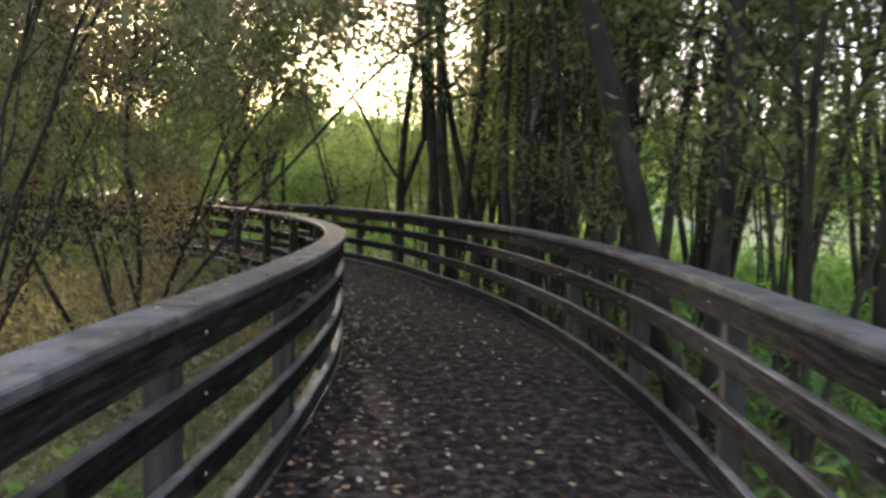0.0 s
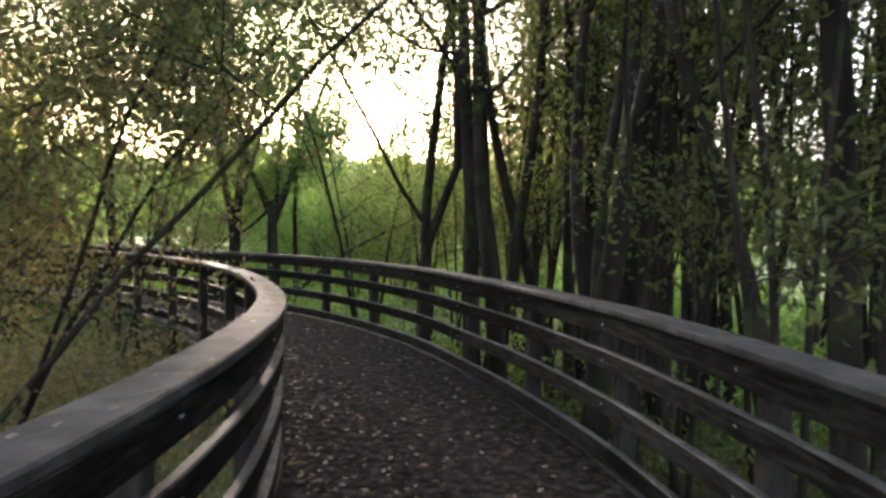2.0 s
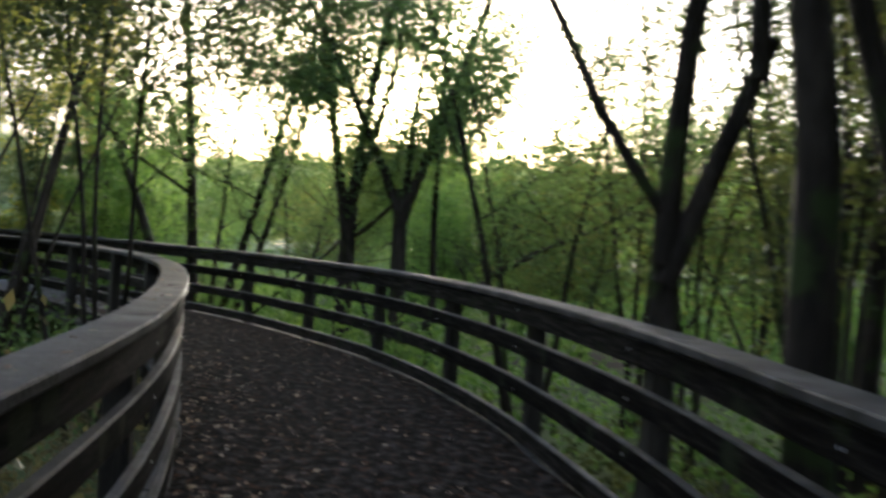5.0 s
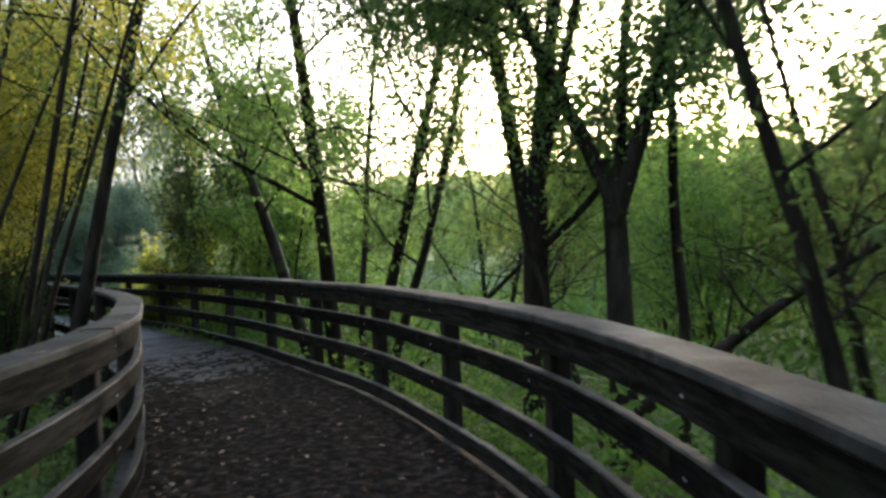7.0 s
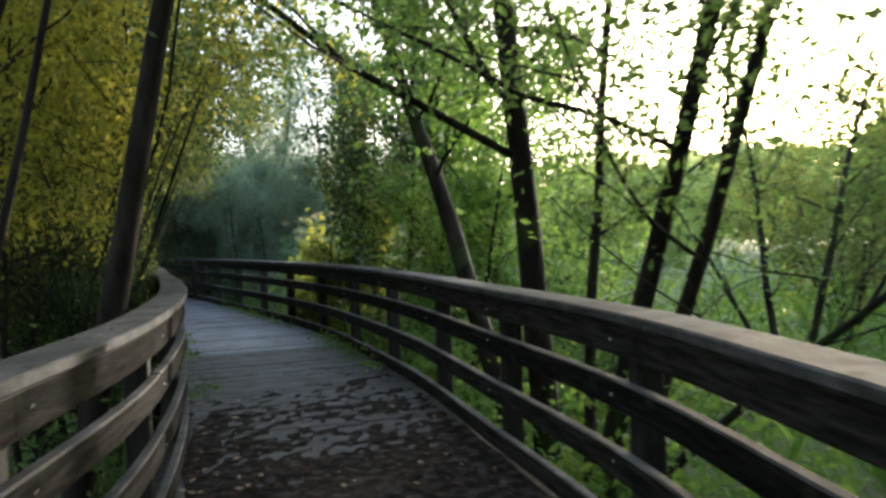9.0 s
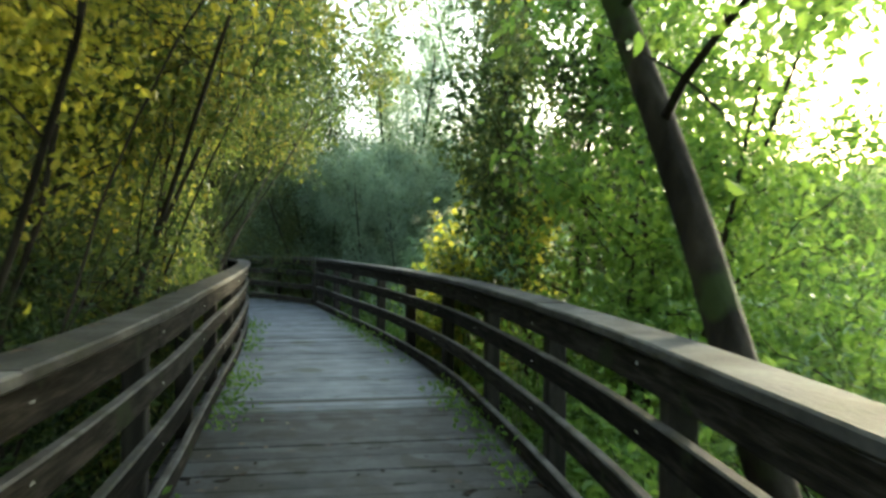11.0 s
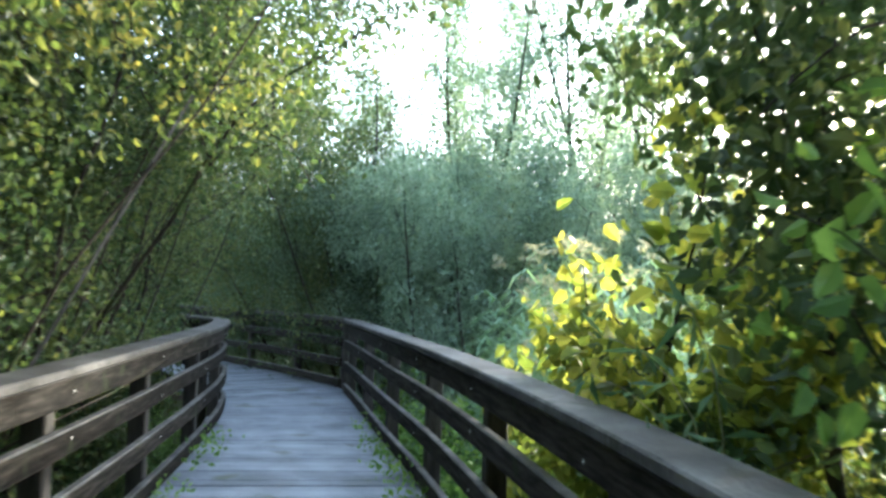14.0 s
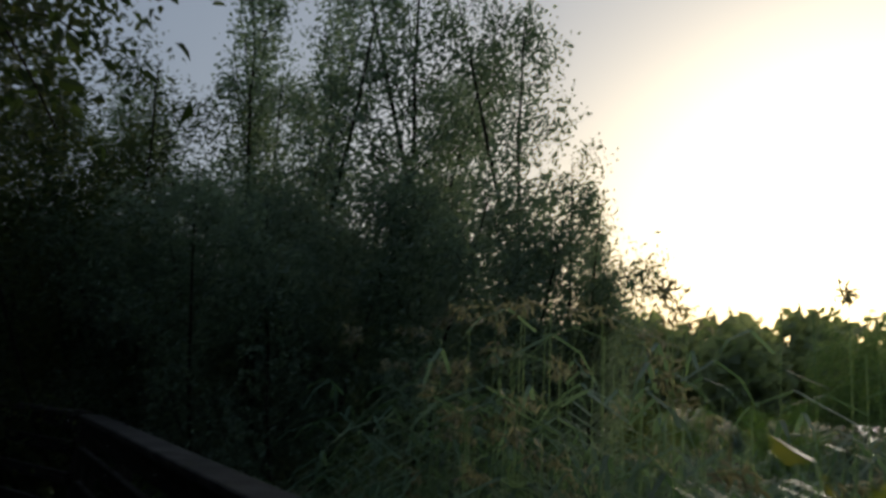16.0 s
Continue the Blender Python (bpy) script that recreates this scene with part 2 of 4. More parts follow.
# ---- ground and water: one sheet to the horizon ----
def ground_sheet():
    xs = np.concatenate([-np.geomspace(1500, 60, 14), np.linspace(-56, 40, 97), np.geomspace(44, 1500, 14)])
    ys = np.concatenate([-np.geomspace(1500, 20, 12), np.linspace(-18, 70, 89), np.geomspace(74, 1500, 14)])
    gx, gy = np.meshgrid(xs, ys)
    z = np.full(gx.shape, GROUND)
    for i in range(gx.shape[0]):
        for j in range(gx.shape[1]):
            z[i, j] += 0.12 * noise.noise((gx[i, j] * 0.35, gy[i, j] * 0.35, 0)) + 0.05 * noise.noise((gx[i, j] * 1.4, gy[i, j] * 1.4, 3))
    # the pond basin, beyond the bushes on the outer side
    d = np.hypot((gx + 45) / 75, (gy - 118) / 62)
    z -= np.clip(1.0 - d, 0, 0.12) * 6
    # the wooded slope on its far shore
    far = np.hypot(gx + 5, gy - 10)
    z += np.clip((far - 215) / 160, 0, 1) ** 1.3 * 22
    n, m = gx.shape
    idx = np.arange(n * m).reshape(n, m)
    f = np.stack([idx[:-1, :-1], idx[:-1, 1:], idx[1:, 1:], idx[1:, :-1]], -1).reshape(-1, 4)
    ob = link("ground", np.stack([gx, gy, z], -1).reshape(-1, 3), f, MUD, smooth=True)
    return tagged(ob, "damp green and brown marshy ground under the trees", "ground", kind="structure")


ground_sheet()
a = np.linspace(0, 2 * math.pi, 64, endpoint=False)
pond = link("water", [(-45 + 73 * math.cos(t), 118 + 60 * math.sin(t), GROUND - 0.28) for t in a] + [(-45, 118, GROUND - 0.28)],
            np.array([(i, (i + 1) % 64, 64) for i in range(64)]), WATER)
tagged(pond, "pale still pond water mirroring the sky", "water", kind="structure")


# ---- railings ----
def sweep(name, line, nrm, i0, i1, off0, off1, z0, z1, mat, parent, wob=0.0, label="", smooth_ends=0.001):
    """A board following the curve between samples i0 and i1, with bevelled long edges."""
    p, nn = line[i0:i1 + 1], nrm[i0:i1 + 1]
    b = min(0.008, abs(off1 - off0) * 0.25)
    prof = [(off0 + b, z0), (off1 - b, z0), (off1, z0 + b), (off1, z1 - b), (off1 - b, z1), (off0 + b, z1), (off0, z1 - b), (off0, z0 + b)]
    k = len(prof)
    t = np.gradient(p, axis=0)
    t /= np.linalg.norm(t, axis=1)[:, None]
    p = p.copy()
    p[0] += t[0] * smooth_ends
    p[-1] -= t[-1] * smooth_ends
    dz = random.uniform(-wob, wob), random.uniform(-wob, wob)
    do = random.uniform(-wob, wob)
    v = []
    n = len(p)
    for i in range(n):
        u = i / (n - 1)
        for o, z in prof:
            q = p[i] + nn[i] * (o + do)
            v.append((q[0], q[1], z + dz[0] * (1 - u) + dz[1] * u))
    f = [(i * k + j, i * k + (j + 1) % k, (i + 1) * k + (j + 1) % k, (i + 1) * k + j) for i in range(n - 1) for j in range(k)]
    ends = [tuple(reversed(range(k))), tuple(range((n - 1) * k, n * k))]
    # upper edge: weathered grey, and the light it catches put into the colour
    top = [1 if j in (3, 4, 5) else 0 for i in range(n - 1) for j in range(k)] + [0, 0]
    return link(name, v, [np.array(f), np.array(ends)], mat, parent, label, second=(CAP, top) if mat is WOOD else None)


def post_mesh(name, x, y, ang, z0, z1, w, mat, parent):
    b = 0.01
    prof = [(-w / 2 + b, -w / 2), (w / 2 - b, -w / 2), (w / 2, -w / 2 + b), (w / 2, w / 2 - b), (w / 2 - b, w / 2), (-w / 2 + b, w / 2), (-w / 2, w / 2 - b), (-w / 2, -w / 2 + b)]
    c, s = math.cos(ang), math.sin(ang)
    lx, ly = random.uniform(-0.012, 0.012), random.uniform(-0.012, 0.012)
    v = [(x + c * px - s * py + lx * q, y + s * px + c * py + ly * q, z) for q, z in ((0, z0), (1, z1)) for px, py in prof]
    f = [(j, (j + 1) % 8, 8 + (j + 1) % 8, 8 + j) for j in range(8)]
    return link(name, v, [np.array(f), np.array([tuple(reversed(range(8))), tuple(range(8, 16))])], mat, parent)


def bolt(x, y, z, n, parent):
    """A domed nail head on a board's face, seen as a bright dot."""
    r = 0.007
    t = np.array((-n[1], n[0]))
    v = [(x + n[0] * 0.005, y + n[1] * 0.005, z)]
    for k in range(8):
        a = k * math.pi / 4
        v.append((x + t[0] * r * math.cos(a), y + t[1] * r * math.cos(a), z + r * math.sin(a)))
    return link("nail", v, np.array([(0, 1 + k, 1 + (k + 1) % 8) for k in range(8)]), NAIL, parent)


def railing(name, line, side, label, bay=18, start=4):
    """side: +1 when the deck lies to the left of the line (outer side to the right)."""
    thing = empty(name, (0, 0, 0), label, "railing", kind="structure")
    nrm = normals(line) * -side        # pointing away from the deck
    cuts = list(range(start, len(line), bay))
    if len(line) - 1 - cuts[-1] > 5:
        cuts.append(len(line) - 1)
    for i in cuts:
        w = 0.115
        p = line[i] + nrm[i] * (0.045 + w / 2 + 0.004)
        ang = math.atan2(nrm[i][1], nrm[i][0])
        post_mesh("post", p[0], p[1], ang, GROUND - 0.15, RAIL_TOP - 0.05, w, POST, thing)
    # boards run over two or three posts, their joints staggered from rail to rail
    for bname, za, zb, first in (("cap", RAIL_TOP - 0.045, RAIL_TOP, 2), ("top_board", 0.855, RAIL_TOP - 0.048, 3), ("upper_rail", 0.625, 0.75, 1), ("lower_rail", 0.325, 0.45, 2), ("kick_board", 0.025, 0.145, 3)):
        joints = sorted({0, len(cuts) - 1, *range(first, len(cuts) - 1, 3)})
        for q0, q1 in zip(joints, joints[1:]):
            i, j = cuts[q0], cuts[q1]
            if bname == "cap":
                bd = sweep("cap", line, nrm, i, j, -0.03, 0.175, za, zb, CAP, thing, 0.003, "weathered grey wooden handrail cap")
                continue
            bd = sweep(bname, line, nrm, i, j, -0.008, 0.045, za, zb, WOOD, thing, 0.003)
            if bname != "kick_board":
                for q in range(q0, q1):
                    e = min(cuts[q] + 1, len(line) - 1)
                    pp = line[e] - nrm[e] * 0.012
                    bolt(pp[0], pp[1], za + (zb - za) * random.uniform(0.35, 0.65), -nrm[e], bd)
    return thing


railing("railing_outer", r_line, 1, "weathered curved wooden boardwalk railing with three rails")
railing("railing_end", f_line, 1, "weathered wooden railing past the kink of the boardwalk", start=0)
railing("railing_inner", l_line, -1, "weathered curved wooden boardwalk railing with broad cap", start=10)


# ---- boardwalk deck ----
outer = np.vstack([r_line, f_line[1:]])


def deck():
    thing = empty("floor", (0, 0, 0), "raised grey timber boardwalk deck with cross planks", "deck", kind="structure")
    # matching stations on both sides, by share of length on each stretch
    n = 330
    def even(line, k):
        s = np.concatenate([[0], np.cumsum(np.linalg.norm(np.diff(line, axis=0), axis=1))])
        q = np.linspace(0, s[-1], k)
        return np.stack([np.interp(q, s, line[:, c]) for c in range(2)], 1)
    ro = even(outer, 4000)
    lo = l_line
    # nearest outer point for a series of inner ones keeps planks square to the walk
    li = even(lo, n + 1)
    nl = -normals(li)
    pairs = []
    for p, q in zip(li, nl):
        d = ro - p
        along = np.abs(d @ np.array((-q[1], q[0])))
        ahead = d @ q
        along[(ahead < 0.8) | (ahead > 4.2)] = 99
        pairs.append(ro[np.argmin(along)])
    ri = np.array(pairs)
    for c in range(2):
        ri[:, c] = np.convolve(np.pad(ri[:, c], 6, mode="edge"), np.ones(13) / 13, mode="valid")
    for i in range(n):
        dz = random.uniform(-0.004, 0.004)
        g = 0.014
        a0, a1 = li[i] + (li[i + 1] - li[i]) * g, li[i + 1] - (li[i + 1] - li[i]) * g
        b0, b1 = ri[i] + (ri[i + 1] - ri[i]) * g, ri[i + 1] - (ri[i + 1] - ri[i]) * g
        e0, e1 = (a0 - b0) / np.linalg.norm(a0 - b0) * 0.16, (a1 - b1) / np.linalg.norm(a1 - b1) * 0.16
        c4 = [a0 + e0, b0 - e0, b1 - e1, a1 + e1]
        m4 = np.mean(c4, axis=0)
        v = [(x, y, -0.045) for x, y in c4] + [(x, y, dz - 0.004) for x, y in c4] + [(*(q + (m4 - q) / np.linalg.norm(m4 - q) * 0.004), dz) for q in np.array(c4)]
        f = [(0, 3, 2, 1), (8, 9, 10, 11)] + [(j, (j + 1) % 4, 4 + (j + 1) % 4, 4 + j) for j in range(4)] + [(4 + j, 4 + (j + 1) % 4, 8 + (j + 1) % 4, 8 + j) for j in range(4)]
        link("plank", v, np.array(f), PLANK if i > 221 + 5 * random.random() else PLANK_SOILED, thing)
    for off in (0.25, 0.75):
        mid = li + (ri - li) * off
        nn = normals(mid)
        sweep("beam", mid, nn, 0, n, -0.04, 0.04, -0.22, -0.047, POST, thing, label="dark supporting beam")
    return li, ri


deck_l, deck_r = deck()


def litter():
    """Trodden soil and leaf mould caked on the planks over the first stretch, with ragged edges."""
    rows, m = 476, 40
    v, f = [], []
    for k in range(rows):
        i, half = k // 2, (k % 2) * 0.5
        a = deck_l[i] * (1 - half) + deck_l[i + 1] * half
        c = deck_r[i] * (1 - half) + deck_r[i + 1] * half
        fade = min(1, max(0, (222 - i) / 55))
        for j in range(m + 1):
            u = j / m
            edge = 0.005 + 0.03 * noise.noise((k * 0.1, 3 if u < 0.5 else 9, 0))
            p = a + (c - a) * (edge + (1 - 2 * edge) * u)
            h = 0.008 + 0.006 * noise.noise((p[0] * 3, p[1] * 3, 1)) + 0.004 * noise.noise((p[0] * 11, p[1] * 11, 1))
            cover = 0.5 + 0.22 * noise.noise((p[0] * 0.9, p[1] * 0.9, 7)) + 0.22 * noise.noise((p[0] * 4, p[1] * 4, 3)) + 0.4 * noise.noise((p[0] * 11, p[1] * 11, 5))
            v.append((p[0], p[1], max(-0.03, min(h, (0.1 + fade - cover) * 0.09))))
    w = m + 1
    for k in range(rows - 1):
        for j in range(m):
            f.append((k * w + j, k * w + j + 1, (k + 1) * w + j + 1, (k + 1) * w + j))
    ob = link("soil_crust", v, np.array(f), LITTER, smooth=True)
    tagged(ob, "trodden brown soil and leaf mould on the boardwalk", "litter", kind="stuff")


litter()


# ---- leaves ----
walk_mid = (deck_l + deck_r) / 2


def in_corridor(p, half=1.2, low=0.0, high=2.1):
    """Which of the points hang in the way of someone on the deck."""
    d = np.min(np.linalg.norm(p[:, None, :2] - walk_mid[None, ::3, :], axis=2), axis=1)
    return (d < half) & (p[:, 2] > low) & (p[:, 2] < high)


def leaf_cloud(centres, size, rng, droop=0.3, aspect=0.45, jitter=0.3, fold=0.15, clear=None, fine=False):
    """Arrays of small pointed leaves round the given centres: 4 corners, or 6 where they are seen close."""
    n = len(centres)
    c = centres + rng.normal(0, jitter, (n, 3))
    if clear is not None:
        c = c[~in_corridor(c + np.array(clear))]
        n = len(c)
    d = rng.normal(0, 1, (n, 3))
    d[:, 2] -= droop * 2
    d /= np.linalg.norm(d, axis=1)[:, None]
    r = rng.normal(0, 1, (n, 3))
    r[:, 2] *= 0.4
    s = np.cross(d, r)
    s /= np.linalg.norm(s, axis=1)[:, None] + 1e-9
    up = np.cross(s, d)
    L = size * rng.uniform(0.6, 1.35, (n, 1))
    w = L * aspect * 0.5
    if fine:
        e = up * L * fold
        v = np.stack([c, c + d * L * 0.28 + s * w + e, c + d * L * 0.68 + s * w * 0.8 + e * 0.7, c + d * L - e * 0.5, c + d * L * 0.68 - s * w * 0.8 + e * 0.7, c + d * L * 0.28 - s * w + e, c + d * L * 0.5], 1).reshape(-1, 3)
        b = np.arange(n)[:, None] * 7
        f = np.concatenate([b + np.array(q) for q in ((0, 1, 6), (1, 2, 6), (2, 3, 6), (3, 4, 6), (4, 5, 6), (5, 0, 6))], 1).reshape(-1, 3)
        return v, f
    v = np.stack([c, c + d * L * 0.45 + s * w + up * L * fold, c + d * L, c + d * L * 0.45 - s * w + up * L * fold], 1).reshape(-1, 3)
    b = np.arange(n)[:, None] * 4
    f = np.concatenate([b + np.array([0, 1, 2]), b + np.array([0, 2, 3])], 1).reshape(-1, 3)
    return v, f


def tubes(paths, sides=6):
    """Tapered tubes along (points, radii)."""
    V, F, base = [], [], 0
    for pts, rad in paths:
        n = len(pts)
        k = max(3, min(sides + 2, int(sides if rad[0] > 0.03 else (4 if rad[0] > 0.012 else 3))))
        t = np.gradient(pts, axis=0)
        t /= np.linalg.norm(t, axis=1)[:, None] + 1e-9
        ref = np.array([0.31, 0.95, 0.05])
        a = np.cross(t, ref)
        a /= np.linalg.norm(a, axis=1)[:, None] + 1e-9
        b = np.cross(t, a)
        th = np.arange(k) * 2 * math.pi / k
        ring = (a[:, None, :] * np.cos(th)[None, :, None] + b[:, None, :] * np.sin(th)[None, :, None]) * np.asarray(rad)[:, None, None]
        V.append((pts[:, None, :] + ring).reshape(-1, 3))
        i = np.arange(n - 1)[:, None] * k
        j = np.arange(k)[None, :]
        j2 = (j + 1) % k
        F.append((np.stack([i + j, i + j2, i + k + j2, i + k + j], -1).reshape(-1, 4)) + base)
        base += n * k
    return np.concatenate(V), np.concatenate(F)


def grow(rng, p0, d0, length, n, wobble, lift):
    pts = [np.array(p0, dtype=float)]
    d = np.array(d0, dtype=float)
    d /= np.linalg.norm(d)
    for _ in range(n - 1):
        d = d + rng.normal(0, wobble, 3) + np.array((0, 0, lift))
        d /= np.linalg.norm(d)
        pts.append(pts[-1] + d * length / (n - 1))
    return np.array(pts)


def tree(at, stems, label, leaf, leaf_mat, count, seed, group="", branch_from=0.35, branches=9, spread=0.34, droop=0.3, jitter=0.22, aspect=0.45, name="tree", lift=0.06, category="tree", subs=4, clear=True, fine=False, wob=0.045, low=0.0):
    """stems: (azimuth, lean, length, radius, dx, dy and, for a fork, its height) in degrees and metres; azimuth 0 is +y, counted to the left."""
    rng = np.random.default_rng(seed)
    thick, thin, tips = [], [], []
    for az, lean, length, rad, dx, dy, *fork in stems:
        az, lean = radians(az), radians(lean)
        d = (-math.sin(az) * math.sin(lean), math.cos(az) * math.sin(lean), math.cos(lean))
        p = grow(rng, (dx, dy, fork[0] if fork else -0.1), d, length, 14, wob if length > 3.1 else 0.008, 0.008)
        u = np.linspace(0, 1, 14)
        r = rad * (1 - (0.85 if length > 3.1 else 0.3) * u) + (0 if fork else rad * 0.2) * np.exp(-u * 22)
        thick.append((p, r))
        for b in range(branches if length > 3.1 else 0):
            f = branch_from + (1 - branch_from) * (b + rng.uniform(0, 1)) / branches
            f = min(f, 0.97)
            q = f * 13
            i = int(q)
            o = p[i] + (p[i + 1] - p[i]) * (q - i)
            rr = np.interp(f, u, r)
            a2 = rng.uniform(0, 2 * math.pi)
            bl = length * spread * (1.15 - 0.7 * f) * rng.uniform(0.6, 1.25)
            bd = np.array((math.cos(a2), math.sin(a2), rng.uniform(0.25, 1.1)))
            bp = grow(rng, o, bd, bl, 7, 0.16, lift)
            if clear and in_corridor(bp + np.array(at), 1.25).any():
                continue
            thick.append((bp, np.linspace(rr * 0.38, 0.005, 7)))
            for s in range(subs):
                k = int(rng.integers(1, 6))
                sd = (bp[k] - bp[k - 1]) / (np.linalg.norm(bp[k] - bp[k - 1]) + 1e-6) + rng.normal(0, 0.7, 3)
                sp = grow(rng, bp[k], sd, bl * rng.uniform(0.25, 0.55), 5, 0.2, -droop * 0.25)
                if clear and in_corridor(sp + np.array(at), 1.2).any():
                    continue
                thin.append((sp, np.linspace(max(0.006, rr * 0.14), 0.003, 5)))
                tips.append(sp[1:])
            tips.append(bp[3:])
    tips = np.concatenate(tips)
    tips = tips[tips[:, 2] > low]
    thing = empty(name, at, label, category, group)
    v, f = tubes(thick + thin, 9)
    link("trunk", v, f, BARK, thing, smooth=True)
    if count:
        k = rng.integers(0, len(tips), count)
        lv, lf = leaf_cloud(tips[k], leaf, rng, droop, aspect, jitter, clear=at if clear else None, fine=fine)
        link("crown", lv, lf, leaf_mat, thing)
    return thing


def shrub(at, size, label, leaf, leaf_mat, count, seed, group="", stems=14, name="bush", aspect=0.5, droop=0.2, jitter=0.16, hollow=0.25):
    """A leafy bush: thin stems fanning from the ground, leaves thick on the outside. size: half widths x, y and height."""
    rng = np.random.default_rng(seed)
    paths, tips = [], []
    sx, sy, h = size
    for _ in range(stems):
        a, r = rng.uniform(0, 2 * math.pi), math.sqrt(rng.uniform(0, 1))
        o = np.array((math.cos(a) * r * sx * 0.45, math.sin(a) * r * sy * 0.45, -0.1))
        d = np.array((math.cos(a) * r * sx, math.sin(a) * r * sy, h * rng.uniform(0.6, 1.0)))
        p = grow(rng, o, d, np.linalg.norm(d) * rng.uniform(0.8, 1.05), 9, 0.1, 0.0)
        if in_corridor(p + np.array(at), 1.2).any():
            continue
        paths.append((p, np.linspace(0.022, 0.004, 9)))
        for s in range(9):
            k = int(rng.integers(2, 8))
            sd = rng.normal(0, 1, 3) + (p[k] - p[k - 1]) * 2
            sp = grow(rng, p[k], sd, rng.uniform(0.35, 0.9) * min(sx, sy, 1.6), 5, 0.22, -0.03)
            if in_corridor(sp + np.array(at), 1.1).any():
                continue
            paths.append((sp, np.linspace(0.008, 0.003, 5)))
            tips.append(sp[1:])
        tips.append(p[3:])
    tips = np.concatenate(tips)
    thing = empty(name, at, label, "bush", group)
    v, f = tubes(paths, 5)
    link("branch", v, f, BARK, thing, smooth=True)
    k = rng.integers(0, len(tips), count)
    lv, lf = leaf_cloud(tips[k], leaf, rng, droop, aspect, jitter, clear=at, fine=True)
    link("foliage", lv, lf, leaf_mat, thing)
    return thing


# ---- trees that stand beside the walk ----
G = GROUND


def placed(x, y, turn=0.0, size=1.0):
    return Matrix.Translation((x, y, G)) @ Matrix.Rotation(turn, 4, 'Z') @ Matrix.Scale(size, 4)


def spread_copies(protos, places, seed, lo=0.85, hi=1.15):
    r = random.Random(seed)
    for x, y in places:
        m = placed(x, y, r.uniform(0, 6.28))
        ob = copy_thing(r.choice(protos), m)
        ob.scale = [r.uniform(lo, hi)] * 3


# dark grove on the outer side of the first stretch
GROVE = "grove trees"
tree((-0.2, 14.2, G), [(20, 2, 12, 0.12, 0, 0), (-95, 8, 11, 0.085, 0.1, 0)], "tall dark forked alder close behind the railing", 0.085, LEAF_SHADED, 20000, 11, GROVE, 0.32, 13)
tree((0.15, 13.3, G), [(-30, 1, 12, 0.115, 0, 0)], "tall straight dark alder close behind the railing", 0.085, LEAF_SHADED, 18000, 15, GROVE, 0.32, 13)
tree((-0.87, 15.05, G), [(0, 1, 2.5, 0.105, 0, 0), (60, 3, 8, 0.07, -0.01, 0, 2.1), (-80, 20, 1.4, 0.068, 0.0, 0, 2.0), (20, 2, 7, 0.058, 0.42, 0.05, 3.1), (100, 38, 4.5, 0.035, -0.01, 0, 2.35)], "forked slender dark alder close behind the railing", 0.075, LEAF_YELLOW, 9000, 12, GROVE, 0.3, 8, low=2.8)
tree((0.85, 11.1, G), [(30, 2, 12, 0.12, 0, 0), (-80, 4, 11, 0.1, 0.3, 0.1), (-20, 9, 9, 0.07, 0.1, 0.3)], "thick dark trunks standing together in the grove", 0.085, LEAF_SHADED, 11000, 13, GROVE, 0.42, 9)
tree((1.3, 11.9, G), [(-100, 3, 12, 0.12, 0, 0), (60, 8, 10, 0.08, -0.1, 0.1)], "thick mossy dark trunk in the grove", 0.085, LEAF_SHADED, 9000, 16, GROVE, 0.42, 9)
tree((1.96, 6.3, G), [(85, 12.5, 11, 0.115, 0, 0), (-10, 4, 10, 0.1, 0.2, 0.35)], "thick dark trunk leaning out over the railing", 0.085, LEAF_SHADED, 9000, 14, GROVE, 0.42, 8, wob=0.02)
grove = [tree((x, y, G), [(rz, 3, 12, 0.11, 0, 0), (rz + 120, 6, 11, 0.08, 0.25, 0.1), (rz + 220, 9, 10, 0.07, -0.2, 0.1)], "slender dark grove tree with several stems", 0.095, LEAF_SHADED, 8000, 20 + k, GROVE, 0.28, 9, 0.26) for k, (rz, x, y) in enumerate(((10, 2.7, 14.1), (80, 1.9, 13.0), (200, 2.2, 9.3)))]
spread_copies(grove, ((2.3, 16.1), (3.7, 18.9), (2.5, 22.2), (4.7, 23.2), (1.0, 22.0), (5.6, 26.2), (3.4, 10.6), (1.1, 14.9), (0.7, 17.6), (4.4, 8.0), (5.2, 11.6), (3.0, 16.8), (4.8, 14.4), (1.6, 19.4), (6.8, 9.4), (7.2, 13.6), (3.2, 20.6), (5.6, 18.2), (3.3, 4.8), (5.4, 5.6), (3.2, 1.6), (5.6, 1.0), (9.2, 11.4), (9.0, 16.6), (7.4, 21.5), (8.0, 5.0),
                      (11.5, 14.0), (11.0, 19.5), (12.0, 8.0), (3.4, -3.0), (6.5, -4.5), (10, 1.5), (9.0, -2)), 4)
saplings = [tree((x, y, G), [(rz, 6, 7, 0.035, 0, 0), (rz + 100, 10, 6, 0.03, 0.1, 0), (rz + 200, 8, 6.5, 0.03, 0, 0.1)], "thin dark sapling with sparse leaves", 0.08, LEAF_SHADED, 2600, 50 + k, "saplings", 0.25, 7, 0.22) for k, (rz, x, y) in enumerate(((0, 1.6, 8.6), (60, 2.4, 11.6)))]
